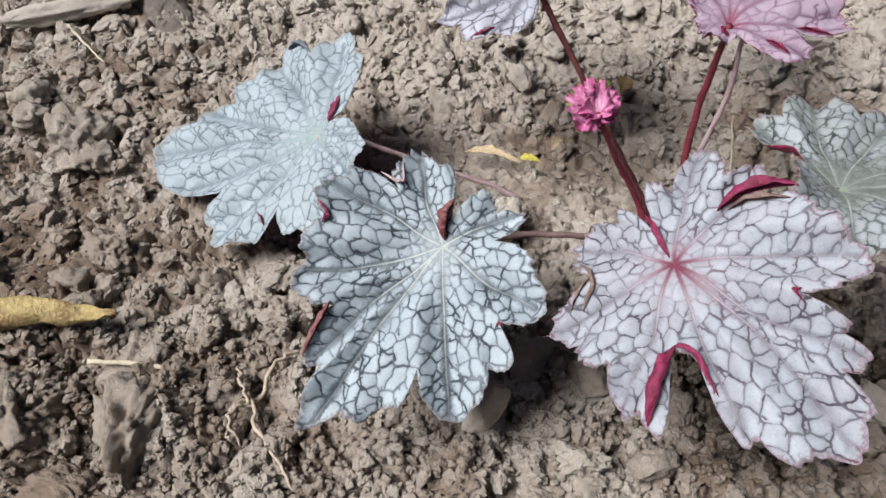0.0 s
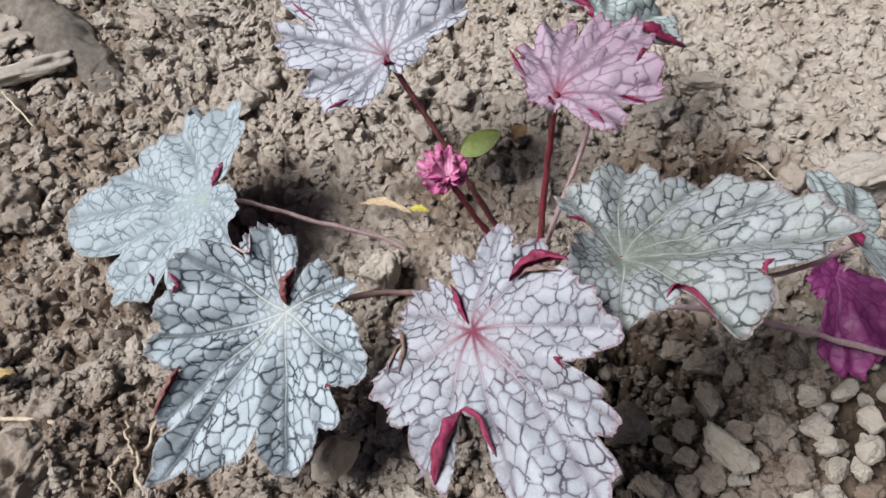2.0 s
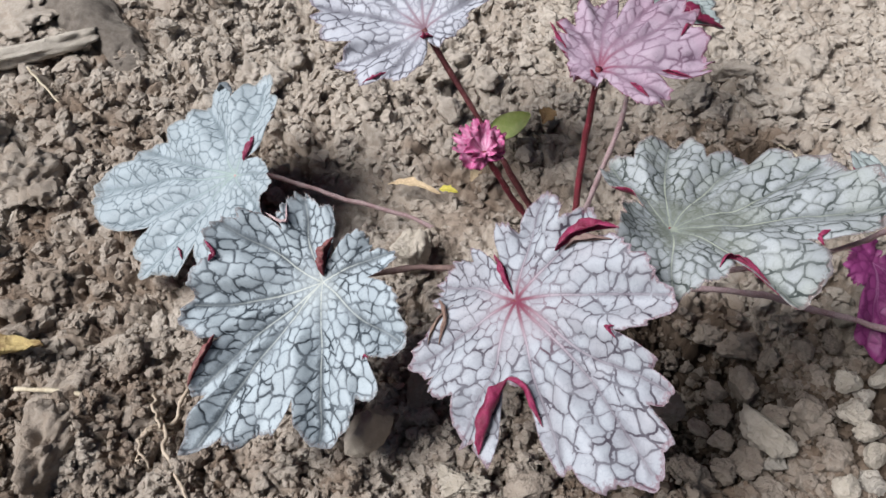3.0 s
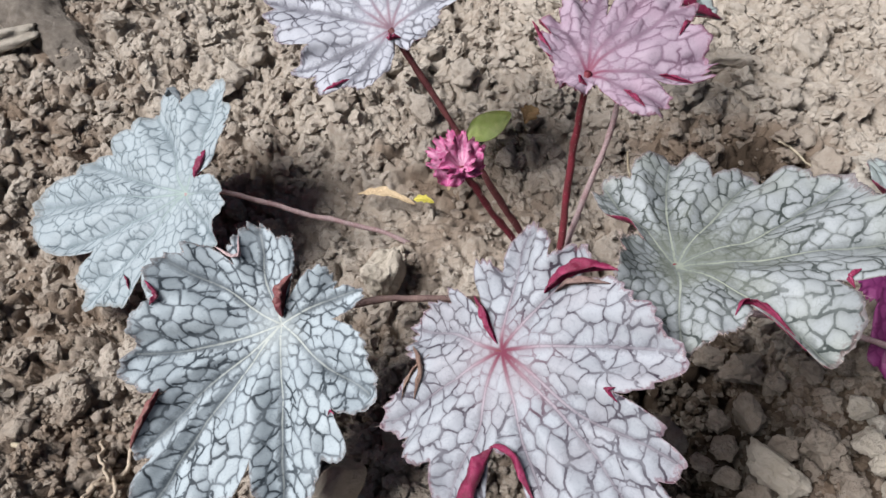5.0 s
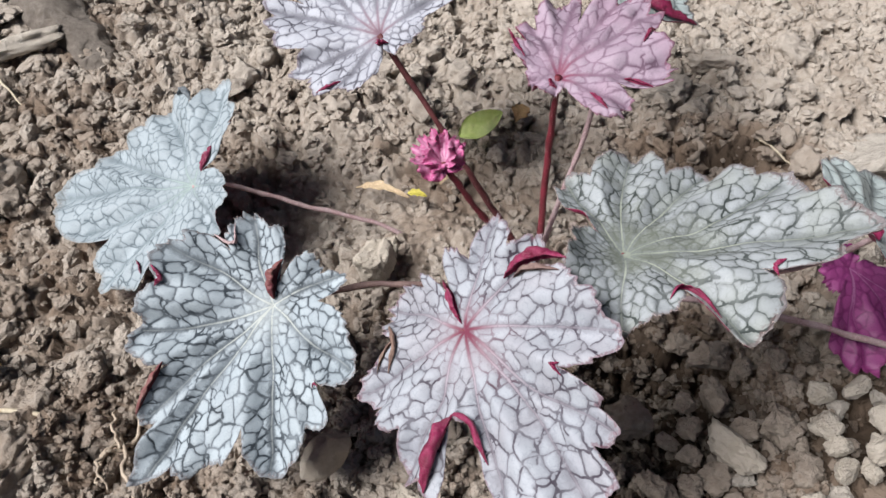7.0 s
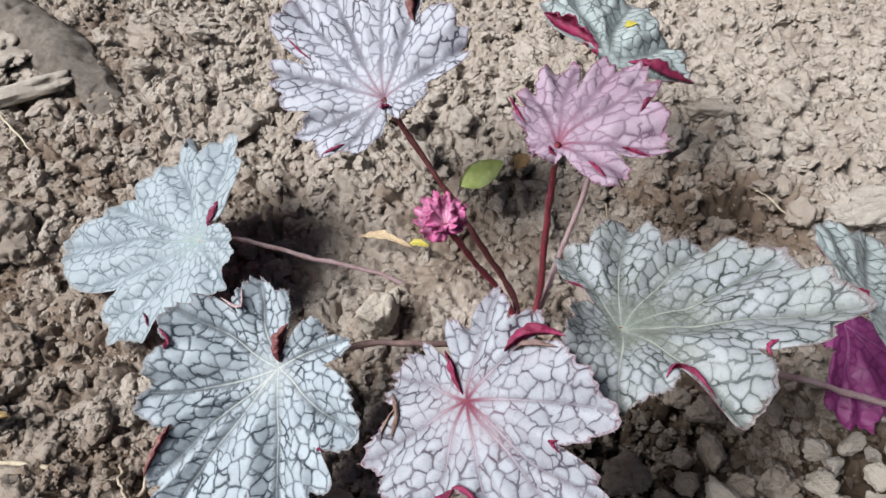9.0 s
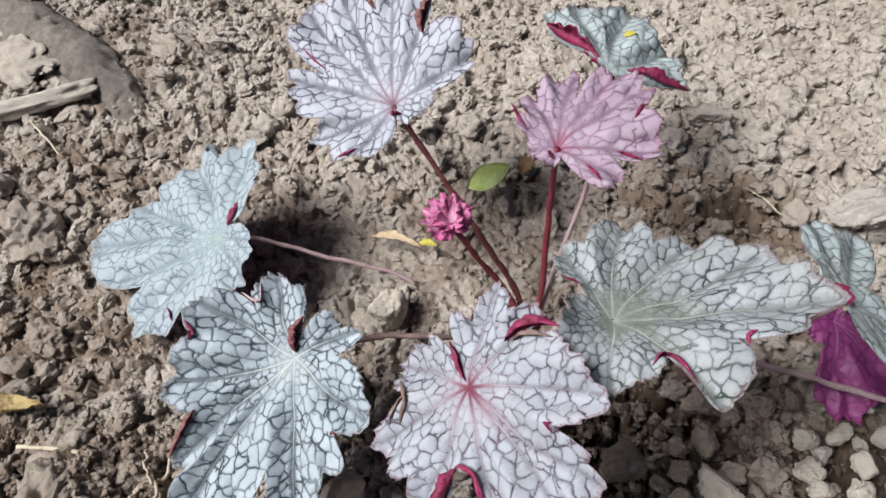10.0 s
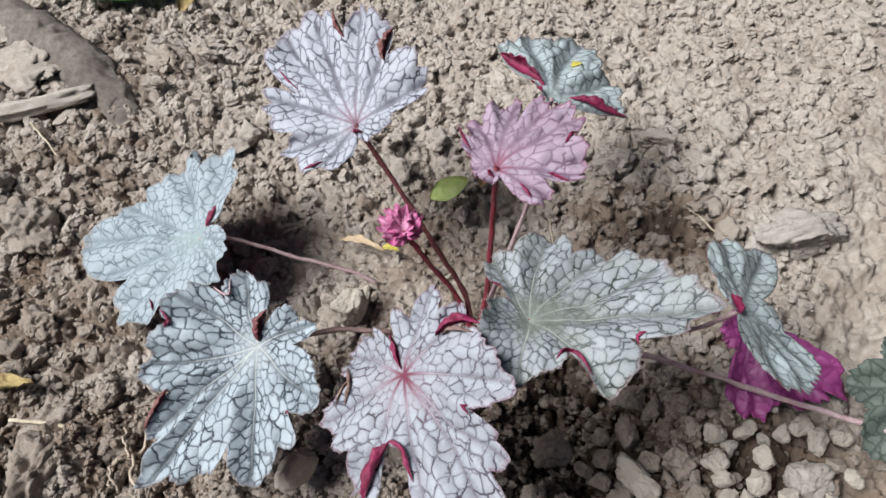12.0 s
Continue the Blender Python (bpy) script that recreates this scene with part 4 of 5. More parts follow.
# silver-blue leaf beside the hollow
blade_a = Blade([(-128, 30, -122, 29.5), (-114, 38, -108, 38), (-92, 51, -84, 47), (-80, 48, -75, 40), (-61, 60, -53, 52), (-46, 54, -40, 53), (-33, 57.5, -26, 56), (-18, 72, -14, 70), (-3, 89, 5, 81), (8, 80, 24, 48), (33, 59, 38, 58), (43, 62, 50, 56), (63, 49, 70, 33.5), (80, 42, 88, 39), (101, 43, 114, 29), (153, 30.5, 166, 25), (184, 18)], (-146, 7), (1.0, 0.2, -1.2), seed=2, ruffle=1.2, ribs=[(-90, 48), (-52, 53), (-20, 70), (-3, 87), (14, 66), (42, 60), (134, 30), (175, 22)])
leaf_a = make_leaf(blade_a, (-0.0535, 0.2231, 0.0396), (-0.484, -0.227, 0.845), (-0.867, 0.257, -0.428), blue_silver, magenta, "blue-silver leaf with soft grey netted veins", teeth=1.5, size=4.6)
rolled_edge(leaf_a, blade_a, [(66, 41), (60, 38), (55, 38)], 1.8)
rolled_edge(leaf_a, blade_a, [(-140, 7), (-131, 10), (-127, 14), (-124, 18)], 4.0, side=-1)

rolled_edge(leaf_a, blade_a, [(-60, 57), (-66, 54), (-72, 46), (-76, 41)], 5.0, mat=slate_fold)

# silver leaf with strong dark veins
blade_b = Blade([(-160, 26, -152, 25), (-138, 31, -126, 28.5), (-122, 28, -117, 22.5), (-105, 37, -101, 35.5), (-90, 42, -78, 35), (-64, 42, -58, 40.5), (-48, 46.5, -34, 37), (-22, 54, -18, 51), (-11, 68, -4, 57), (1, 58.5, 7, 51), (12, 51, 16, 38.5), (30, 53.5, 47, 41), (56, 43, 62, 29.5), (79, 38.5, 94, 31), (101, 29, 118, 15.5), (133, 27, 146, 19.5), (163, 21.5)], (-174, 5), (1.9, -2.0, 5.5), seed=3, bulge=4.6, ribs=[(-140, 29), (-95, 39), (-54, 43), (-22, 52), (-9, 66), (29, 52), (80, 36), (136, 25)])
leaf_b = make_leaf(blade_b, (-0.0036, 0.1490, 0.0591), (-0.148, -0.48, 0.865), (-0.443, -0.749, -0.492), silver, magenta, "silver leaf with dark netted veins and a pale midrib", teeth=2.4, size=3.9)
rolled_edge(leaf_b, blade_b, [(-175, 2), (-166, 6), (-166, 10), (-172, 15)], 7.0, mat=dark_fold)
rolled_edge(leaf_b, blade_b, [(-115, 30), (-119, 24), (-125, 23), (-130, 29)], 2.6, mat=stalk_grey)
rolled_edge(leaf_b, blade_b, [(63, 32), (62, 30), (58, 31)], 1.2)
rolled_edge(leaf_b, blade_b, [(-24, 53), (-28, 46), (-32, 40), (-36, 37)], 4.0, mat=dark_fold)
rolled_edge(leaf_b, blade_b, [(-84, 39), (-79, 35), (-74, 36)], 2.6)

# silver-pink leaf nearest the path
blade_c = Blade([(-175, 22.5, -168, 20.5), (-143, 31, -118, 20.5), (-97, 38.5, -88, 34.5), (-76, 36, -67, 31), (-53, 43.5, -47, 41), (-40, 47, -36, 25), (-29, 25, -23.5, 29), (-18, 50, -13, 50), (-8, 58.5, -4, 57), (3, 63, 9, 57.5), (12, 58.5, 16, 48.5), (23, 51.5, 26, 43.5), (29, 45, 33, 32.5), (48, 46.5, 56, 41.5), (61, 42, 66, 38), (72, 36.5, 90, 24.5), (98, 34, 110, 26), (132, 34.5, 143, 20), (158, 24)], (170, 7), (-1.6, -0.8, 1.1), seed=4, ribs=[(-143, 29), (-97, 37), (-56, 42), (-17, 49), (3, 61), (22, 50), (50, 45), (97, 31), (132, 33)])
leaf_c = make_leaf(blade_c, (0.0582, 0.1254, 0.0788), (-0.505, -0.233, 0.831), (0.423, -0.906, 0.003), pink_silver, magenta, "silver-pink leaf with a red flush at the stalk", teeth=2.8, size=4.2)
rolled_edge(leaf_c, blade_c, [(-44, 44), (-44, 38), (-43, 32), (-40, 27), (-33, 24)], 6.6, side=-1)
rolled_edge(leaf_c, blade_c, [(-36, 24), (-30, 24), (-24, 26), (-22, 31), (-20, 37)], 3.2)
rolled_edge(leaf_c, blade_c, [(103, 18), (99, 22), (94, 27), (86, 32), (80, 36)], 6.0)
rolled_edge(leaf_c, blade_c, [(170, 2), (162, 6), (163, 11), (170, 16)], 3.8)
rolled_edge(leaf_c, blade_c, [(35, 33), (33, 31), (30, 34)], 1.8)

rolled_edge(leaf_c, blade_c, [(-132, 27), (-123, 22.5), (-112, 22), (-102, 28)], 2.4, mat=withered)
rolled_edge(leaf_c, blade_c, [(-126, 20), (-116, 24), (-109, 28), (-104, 31)], 1.6, lift=0.4, side=-1, mat=withered)
rolled_edge(leaf_c, blade_c, [(97, 20), (90, 24), (84, 28), (77, 33)], 3.4, mat=stalk_brown)

# grey-green leaf
blade_d = Blade([(172, 16, 180, 14), (-148, 21, -125, 19.5), (-106, 27.5, -92, 25), (-78, 25, -54, 20), (-49, 42.5, -44, 42.5), (-37, 42.5, -26, 34.5), (-18, 52, -15, 50.5), (-6, 63.5, 2, 56.5), (6, 57.5, 9, 51), (22, 52.5, 28, 47), (36, 48, 42, 41), (49, 43, 59, 34), (69, 45.5, 74, 42), (80, 45, 97, 32.5), (106, 37, 110, 33), (116, 33)], (130, 9), (2.3, -1.0, -0.3), seed=5, ruffle=0.7, sweep=(-48, 20, -10.5, 20, 42), folds=((168, 2, 14, 42, 0, 17), (-118, 8, -40, 26, 0, 24)), ribs=[(-104, 32), (-48, 47), (-5, 62), (20, 50), (45, 42), (76, 44), (108, 35)])
leaf_d = make_leaf(blade_d, (0.1026, 0.1397, 0.0931), (-0.026, 0.148, 0.989), (0.999, 0.048, 0.019), green_silver, magenta, "grey-green silvered leaf with dark netted veins", teeth=1.6, size=3.3, pull=0.6)
rolled_edge(leaf_d, blade_d, [(-70, 21), (-60, 19.5), (-52, 20.5), (-50, 25), (-50, 32)], 2.6)
rolled_edge(leaf_d, blade_d, [(-21, 39), (-25, 36), (-29, 38)], 2.0)

# pale leaf on a tall dark stalk
blade_e = Blade([(-150, 13, -130, 12.5), (-108, 18, -103, 19), (-90, 36, -86, 33), (-79, 39.5, -75, 36.5), (-67, 41, -47, 31), (-38, 48, -34, 46.5), (-29, 52, -25, 50), (-20, 55.5, -9, 43), (-2, 60, 1, 58.5), (6, 66, 13, 61), (21, 68, 26, 61.5), (31, 65, 40, 38), (46, 54, 51, 46), (57, 47, 62, 40.5), (69, 41.5, 78, 28), (88, 37, 98, 30), (113, 32.5, 122, 26), (138, 24)], (171, 5), (0.3, -1.8, 1.9), seed=6, ribs=[(-84, 36), (-38, 46), (-19, 54), (5, 62), (20, 66), (48, 50), (88, 35), (125, 27)])
leaf_e = make_leaf(blade_e, (0.0294, 0.2425, 0.0934), (-0.284, -0.391, 0.876), (-0.3, 0.904, 0.306), white_silver, magenta, "pale silver leaf with dark violet veins on a tall stalk", teeth=2.4, size=4.2, pull=0.62)
rolled_edge(leaf_e, blade_e, [(-46, 30), (-42, 34), (-41, 39), (-42, 45)], 7.0, mat=dark_fold)
rolled_edge(leaf_e, blade_e, [(-9, 43), (-7, 49), (-6, 57)], 4.2, mat=dark_fold)
rolled_edge(leaf_e, blade_e, [(37, 36), (35, 44), (33, 53)], 1.8)
rolled_edge(leaf_e, blade_e, [(122, 22), (118, 26), (114, 31)], 2.0)

rolled_edge(leaf_e, blade_e, [(140, 4), (160, 5), (180, 5), (-160, 6)], 3.4)

# rose leaf
blade_f = Blade([(-88, 28, -83, 25), (-76, 27, -63, 20), (-56, 36, -50, 33), (-42, 37.5, -38, 34.5), (-31, 38, -17, 30), (-10, 42, -5, 39), (3, 43.5, 12, 36.5), (22, 39.5, 29, 23), (36, 38.5, 44, 31), (54, 33.5, 64, 25), (76, 29, 85, 17), (95, 20, 115, 12), (144, 10)], (-110, 5), (0.0, 0.0, 0.0), seed=7, ruffle=2.3, bulge=2.8, ribs=[(-76, 26), (-50, 34), (-8, 40), (10, 40), (36, 36), (70, 28)])
leaf_f = make_leaf(blade_f, (0.0911, 0.2137, 0.0939), (-0.101, -0.222, 0.97), (0.761, 0.61, 0.218), rose_silver, magenta, "small rose-silver leaf with curled magenta edges", teeth=3.6, size=5.0, pull=0.62)
rolled_edge(leaf_f, blade_f, [(90, 24), (98, 18), (104, 13)], 2.6)
rolled_edge(leaf_f, blade_f, [(-15, 37), (-20, 32), (-25, 29)], 2.2)
rolled_edge(leaf_f, blade_f, [(-50, 21), (-57, 25), (-60, 31)], 2.4)
rolled_edge(leaf_f, blade_f, [(-84, 13), (-90, 18), (-92, 23)], 2.4)
rolled_edge(leaf_f, blade_f, [(150, 3), (-170, 5), (-140, 5)], 2.8)

# green-grey leaf behind, seen edge on
blade_g = Blade([(-70, 41, -56, 38), (-36, 48, -27, 42), (-8, 62, 6, 52), (26, 46, 36, 43), (54, 40, 61, 15), (100, 5)], (-84, 5), (0.0, 0.0, 0.0), seed=8)
leaf_g = make_leaf(blade_g, (0.1168, 0.2728, 0.0819), (0.381, 0.05, 0.923), (0.204, 0.969, -0.137), dusk_silver, magenta, "grey-green leaf with folded dark red edges")
rolled_edge(leaf_g, blade_g, [(57, 36), (58, 28), (56, 19), (40, 8)], 9.5)
rolled_edge(leaf_g, blade_g, [(-55, 10), (-64, 18), (-70, 28), (-72, 40)], 6.0, side=-1)

# folded leaf: grey face above, purple underside below
blade_h = Blade([(-26, 37, -22, 35.5), (-8, 38, -2, 35.5), (5, 37.5, 18, 35), (40, 36, 57, 19.5), (96, 22.5, 104, 20), (120, 63, 131, 49), (142, 48, 150, 39), (158, 37, 172, 27), (192, 20, 216, 7), (250, 7)], (-66, 4), (0.0, 0.0, 0.0), seed=9, ruffle=0.4, bulge=2.4, ribs=[(-18, 34), (12, 34), (36, 32), (122, 58), (146, 44), (172, 26)])
leaf_h = make_leaf(blade_h, (0.1830, 0.1596, 0.0715), (0.56, 0.17, 0.811), (0.393, -0.916, -0.079), dusk_silver, magenta, "folded grey leaf with a purple underside")
rolled_edge(leaf_h, blade_h, [(-177, 7), (-140, 4), (-90, 4), (-60, 7)], 5.0, turns=150)
blade_i = Blade([(-42, 13.5, -30, 12), (-17, 34, -11, 35), (-5, 41, 1, 38.5), (7, 41.5, 13, 35.5), (16, 36.5, 24, 33), (35, 43, 41, 40.5), (48, 45, 52, 42.5), (57, 53, 63, 45), (69, 43.5, 76, 31), (100, 10)], (130, 3), (0.0, 0.0, 0.0), seed=10, ruffle=1.8, bulge=4.0, ribs=[(-10, 36), (4, 38), (38, 40), (58, 48)])
make_leaf(blade_i, (0.2060, 0.1907, 0.0126), (0.1, -0.42, 0.9), (-0.057, -0.907, -0.417), purple, dusk_silver, "purple underside of a leaf folded over onto the soil")
blade_j = Blade([(-140, 26, -115, 20), (-85, 32, -62, 26), (-35, 38, -15, 30), (12, 40, 35, 30), (62, 36, 90, 25), (120, 28)], (180, 6), (0.0, 0.0, 0.0), seed=11)
make_leaf(blade_j, (0.2690, 0.1540, 0.0240), (-0.25, -0.3, 0.9), (-0.2, -0.9, -0.2), shade_green, magenta, "grey-green leaf close to the soil, its shade put into the colour")

# stalks
stalk([(0.0294, 0.2425, 0.0925), (0.0495, 0.2281, 0.060), (0.0614, 0.2181, 0.040), (0.0751, 0.2066, 0.018), CROWN], [0.0011, 0.0012, 0.0012, 0.0013, 0.0016], stalk_dark, "dark red-brown hairy leaf stalk", 260, seed=21)
stalk([(0.0911, 0.2137, 0.0930), (0.0887, 0.2127, 0.055), (0.0855, 0.200, 0.020), CROWN], [0.0011, 0.0012, 0.0013, 0.0016], stalk_red, "crimson hairy leaf stalk", 220, seed=22)
stalk([(0.0512, 0.2055, 0.0640), (0.0590, 0.2040, 0.046), (0.0716, 0.2020, 0.022), CROWN], [0.0011, 0.0013, 0.0014, 0.0016], stalk_red, "crimson hairy leaf stalk", 200, seed=23)
stalk([(0.1168, 0.2728, 0.0810), (0.1064, 0.2316, 0.060), (0.0937, 0.2125, 0.030), CROWN], [0.0010, 0.0010, 0.0011, 0.0015], stalk_grey, "dusty pinkish leaf stalk", 120, seed=24)
stalk([(-0.0535, 0.2231, 0.0380), (-0.0405, 0.2275, 0.0340), (-0.010, 0.2290, 0.0170), (0.022, 0.2288, 0.0015), (0.05, 0.217, -0.016), (0.070, 0.198, -0.010)], [0.0009, 0.0010, 0.0010, 0.0011, 0.0013, 0.0016], stalk_grey, "dusty pinkish leaf stalk", 0, seed=25)
stalk([(-0.0036, 0.1490, 0.0570), (0.0157, 0.1686, 0.040), (0.0454, 0.1701, 0.038), CROWN], [0.0011, 0.0012, 0.0012, 0.0016], stalk_brown, "brown leaf stalk", 0, seed=26)
stalk([(0.0582, 0.1254, 0.0765), (0.066, 0.150, 0.060), (0.074, 0.172, 0.03), CROWN], [0.0012, 0.0012, 0.0013, 0.0016], stalk_red, "crimson leaf stalk", 0, seed=27)
stalk([(0.1026, 0.1397, 0.0905), (0.098, 0.155, 0.065), (0.088, 0.178, 0.02), CROWN], [0.0012, 0.0012, 0.0013, 0.0016], stalk_red, "crimson leaf stalk", 0, seed=28)
stalk([(0.1830, 0.1596, 0.0700), (0.1658, 0.1545, 0.065), (0.135, 0.165, 0.04), CROWN], [0.0009, 0.0009, 0.0011, 0.0016], stalk_grey, "dusty pinkish leaf stalk", 0, seed=29)
stalk([(0.2520, 0.1400, 0.012), (0.2143, 0.1600, 0.004), (0.1783, 0.1723, 0.006), (0.145, 0.178, 0.012), CROWN], [0.0013, 0.0013, 0.0013, 0.0014, 0.0016], stalk_grey, "dusty pinkish leaf stalk", 0, seed=30)

# fine pale bristles along the leaf margins
def margin_hairs(leaf, blade, count, length, seed):
    rng = np.random.RandomState(seed)
    verts, faces = [], []
    angles = rng.uniform(0, 360, count)
    rims = outline(blade.lobes, blade.notch, angles, 3.4, blade.seed)
    inner, outer = blade.places(angles, rims * 0.985), blade.places(angles, rims * 1.03)
    for p, q in zip(inner, outer):
        way = q - p
        way = way / (np.linalg.norm(way) + 1e-9) + rng.normal(size=3) * 0.45
        tip = p + way * length * rng.uniform(0.5, 1.3)
        side = np.cross(way, (0, 0, 1.0))
        side = side / (np.linalg.norm(side) + 1e-9) * 0.00008
        b = len(verts)
        verts += [p + side, p - side, p + np.array((0, 0, 0.0001)), tip]
        faces += [(b, b + 1, b + 3), (b + 1, b + 2, b + 3), (b + 2, b, b + 3)]
    tagged(child(new("hairs", mesh_of("hairs", verts, faces, [hair_mat])), leaf), "fine pale bristles")


for k, (leaf, blade, count) in enumerate(((leaf_a, blade_a, 130), (leaf_b, blade_b, 260), (leaf_c, blade_c, 320), (leaf_d, blade_d, 320), (leaf_e, blade_e, 200), (leaf_f, blade_f, 120), (leaf_g, blade_g, 90))):
    margin_hairs(leaf, blade, count, 0.0011, 400 + k)

# crown: short brown stubs where the stalks meet
verts, faces, _, _ = tube([(0.080, 0.190, -0.008), (0.0805, 0.1905, 0.002), (0.081, 0.191, 0.010)], [0.006, 0.0055, 0.003], 14, 6, 0.0012, 5)
tagged(child(new("crown", mesh_of("crown", verts, faces, [stalk_brown])), plant, Matrix.Identity(4)), "brown scaly crown at the soil")

# the unfolding young leaf: crumpled fans that spread upwards from the stalk
for k, (size, ahead, normal, fold) in enumerate(((12.6, (-0.60, 0.60, 0.50), (-0.10, -0.60, 0.80), 12.0), (10.4, (0.10, 0.78, 0.60), (0.50, -0.45, 0.75), 34.0), (8.6, (-0.55, 0.40, 0.75), (-0.45, -0.65, 0.60), 48.0))):
    lobes = [(-66, size * 0.78, -56, size * 0.62), (-44, size * 0.92, -33, size * 0.72), (-20, size, -9, size * 0.78), (3, size * 1.05, 14, size * 0.78), (26, size, 36, size * 0.72), (47, size * 0.9, 58, size * 0.62), (68, size * 0.75)]
    young = Blade(lobes, (180, 0.9), (4.0, 0.0, fold), seed=60 + k, ruffle=1.9, dip=0.2, bulge=2.6)
    make_leaf(young, Vector((0.0512, 0.2055, 0.0632)) + Vector((0.05, -0.2, 0.3)) * 0.002 * k, normal, ahead, bud_leaf, bud_crimson, "crumpled bright pink unfolding leaf", teeth=3.4, size=3.2)

# ---- stones and clods that stand out ----
def lump_object(name, x, y, z, size, seed, mat, label, category, group="", spin=0.0, tilt=0.0, rough=0.2, base=None, damp_shade=None, cuts=9):
    v, f = base or ICO3
    me = fast_mesh(name, lump((v, f), seed, rough, 0.95, cuts) * np.array(size), f, [mat])
    set_attribute(me, "damp_shade", np.full(len(v), damp_shade if damp_shade is not None else float(damp_and_shade(np.array([x]), np.array([y]))[0])))
    ob = new(name, me)
    ob.matrix_basis = pose(x, y, z, tilt, tilt * 0.6, spin)
    return tagged(ob, label, category, group)


lump_object("stone", 0.0185, 0.2030, 0.0115, (0.0085, 0.0080, 0.0190), 71, pale_stone, "rough pale buff stone standing in the soil", "stone", spin=20, rough=0.17, base=ICO4, damp_shade=0.0)
lump_object("stone", 0.0095, 0.1175, 0.0180, (0.0100, 0.0085, 0.0185), 72, pale_stone, "flat-topped buff stone under a leaf edge", "stone", spin=50, tilt=8, rough=0.12, damp_shade=0.0)
lump_object("stone", 0.2490, 0.2640, -0.006, (0.027, 0.023, 0.018), 73, grey_stone, "large pale grey stone half sunk in the soil", "stone", spin=15, rough=0.24, base=ICO4)
lump_object("stone", 0.0240, 0.2140, 0.004, (0.0085, 0.0065, 0.0075), 74, stone_mat, "small buff stone in the soil", "stone", spin=70)
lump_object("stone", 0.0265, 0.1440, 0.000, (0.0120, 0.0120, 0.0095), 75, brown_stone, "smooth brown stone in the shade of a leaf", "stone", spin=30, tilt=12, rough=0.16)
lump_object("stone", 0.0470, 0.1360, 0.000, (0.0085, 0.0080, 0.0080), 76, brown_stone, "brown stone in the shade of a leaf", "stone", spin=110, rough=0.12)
for k, (x, y, r, form) in enumerate(RIGHT_STONES):
    r = r * 0.00088
    lump_object("stone", x, y, -0.0050, (r * form ** 0.5, r * 1.1, r * 1.15), 80 + k, pale_stone, "rounded pale buff stone crusted with soil", "stone", "stones beside the plant", spin=47 * k, rough=0.14, base=ICO4, cuts=8, damp_shade=0.15)
for k, (x, y, r, form) in enumerate(HOLLOW_CHUNKS):
    r = r * 0.00088
    lump_object("stone", x, y, -0.0085 - 0.3 * r, (r * form ** 0.6, r * 1.1, r * 1.25), 240 + k, brown_stone, "brown chunk of hard soil in the damp hollow", "stone", "hard chunks in the hollow", spin=71 * k, tilt=6 * (k % 4), rough=0.22, base=ICO4, cuts=8, damp_shade=0.72)
for k, (x, y, r, form) in enumerate(FIELD_CHUNKS):
    r = r * 0.00086
    lump_object("stone", x, y, -0.0085 - 0.3 * r, (r * form ** 0.6, r * 1.1, r * 1.1), 270 + k, grey_stone if k % 2 else brown_stone, "dull brown soil-stained stone among paler ones", "stone", "stones beside the plant", spin=53 * k, rough=0.17, base=ICO4, cuts=8, damp_shade=0.45)
lump_object("stone", 0.1490, 0.1270, -0.0030, (0.0112, 0.0076, 0.0078), 103, pale_stone, "long rough buff stone lying on dark crumbly soil", "stone", "stones beside the plant", spin=-48, rough=0.18, base=ICO4, cuts=9, damp_shade=0.05)
for k, (x, y, r) in enumerate(((0.0800, 0.1270, 7.0), (0.0640, 0.1010, 7.5))):
    r = r / 1000
    lump_object("stone", x, y, float(ground_height(np.array([x]), np.array([y]))[0]) + 0.45 * r, (r * 1.1, r, r * 0.85), 107 + k, brown_stone, "brown soil-stained stone half sunk in the soil", "stone", "stones beside the plant", spin=60 - 35 * k, rough=0.22, base=ICO4, cuts=5)
for k, (x, y, z, r) in enumerate(((0.1851, 0.3337, 0.001, 0.014), (0.1637, 0.3168, 0.000, 0.011), (0.0356, 0.3077, 0.002, 0.0105), (0.0559, 0.3337, 0.001, 0.009), (0.0703, 0.2731, 0.000, 0.0065), (0.2300, 0.3500, -0.004, 0.012), (-0.0700, 0.3300, 0.002, 0.009))):
    lump_object("soil_clod", x, y, z, (r, r * 0.85, r * 0.75), 120 + k, clod_soil, "pale dry clod of soil", "soil clod", "pale clods of soil", spin=61 * k, rough=0.3)
for k, (x, y, z, r, tall) in enumerate(((-0.1600, 0.1230, -0.004, 0.021, 0.8), (-0.1125, 0.1190, -0.006, 0.019, 1.0), (-0.1296, 0.0960, -0.006, 0.016, 0.8), (-0.1180, 0.1500, -0.006, 0.015, 0.8),
                                      (-0.1348, 0.4130, 0.008, 0.018, 0.9), (-0.1903, 0.4434, 0.008, 0.016, 0.9), (-0.1758, 0.2593, 0.004, 0.018, 0.7), (-0.0700, 0.1880, -0.001, 0.012, 0.7),
                                      (0.0448, 0.1000, -0.006, 0.011, 0.8), (-0.0030, 0.0990, -0.006, 0.011, 0.8), (-0.1450, 0.2000, -0.002, 0.012, 0.8))):
    lump_object("soil_clod", x, y, z, (r, r * 0.9, r * tall), 140 + k, clod_soil, "rough grey-brown clod of garden soil", "soil clod", "large clods of soil", spin=83 * k, rough=0.33, base=ICO4)

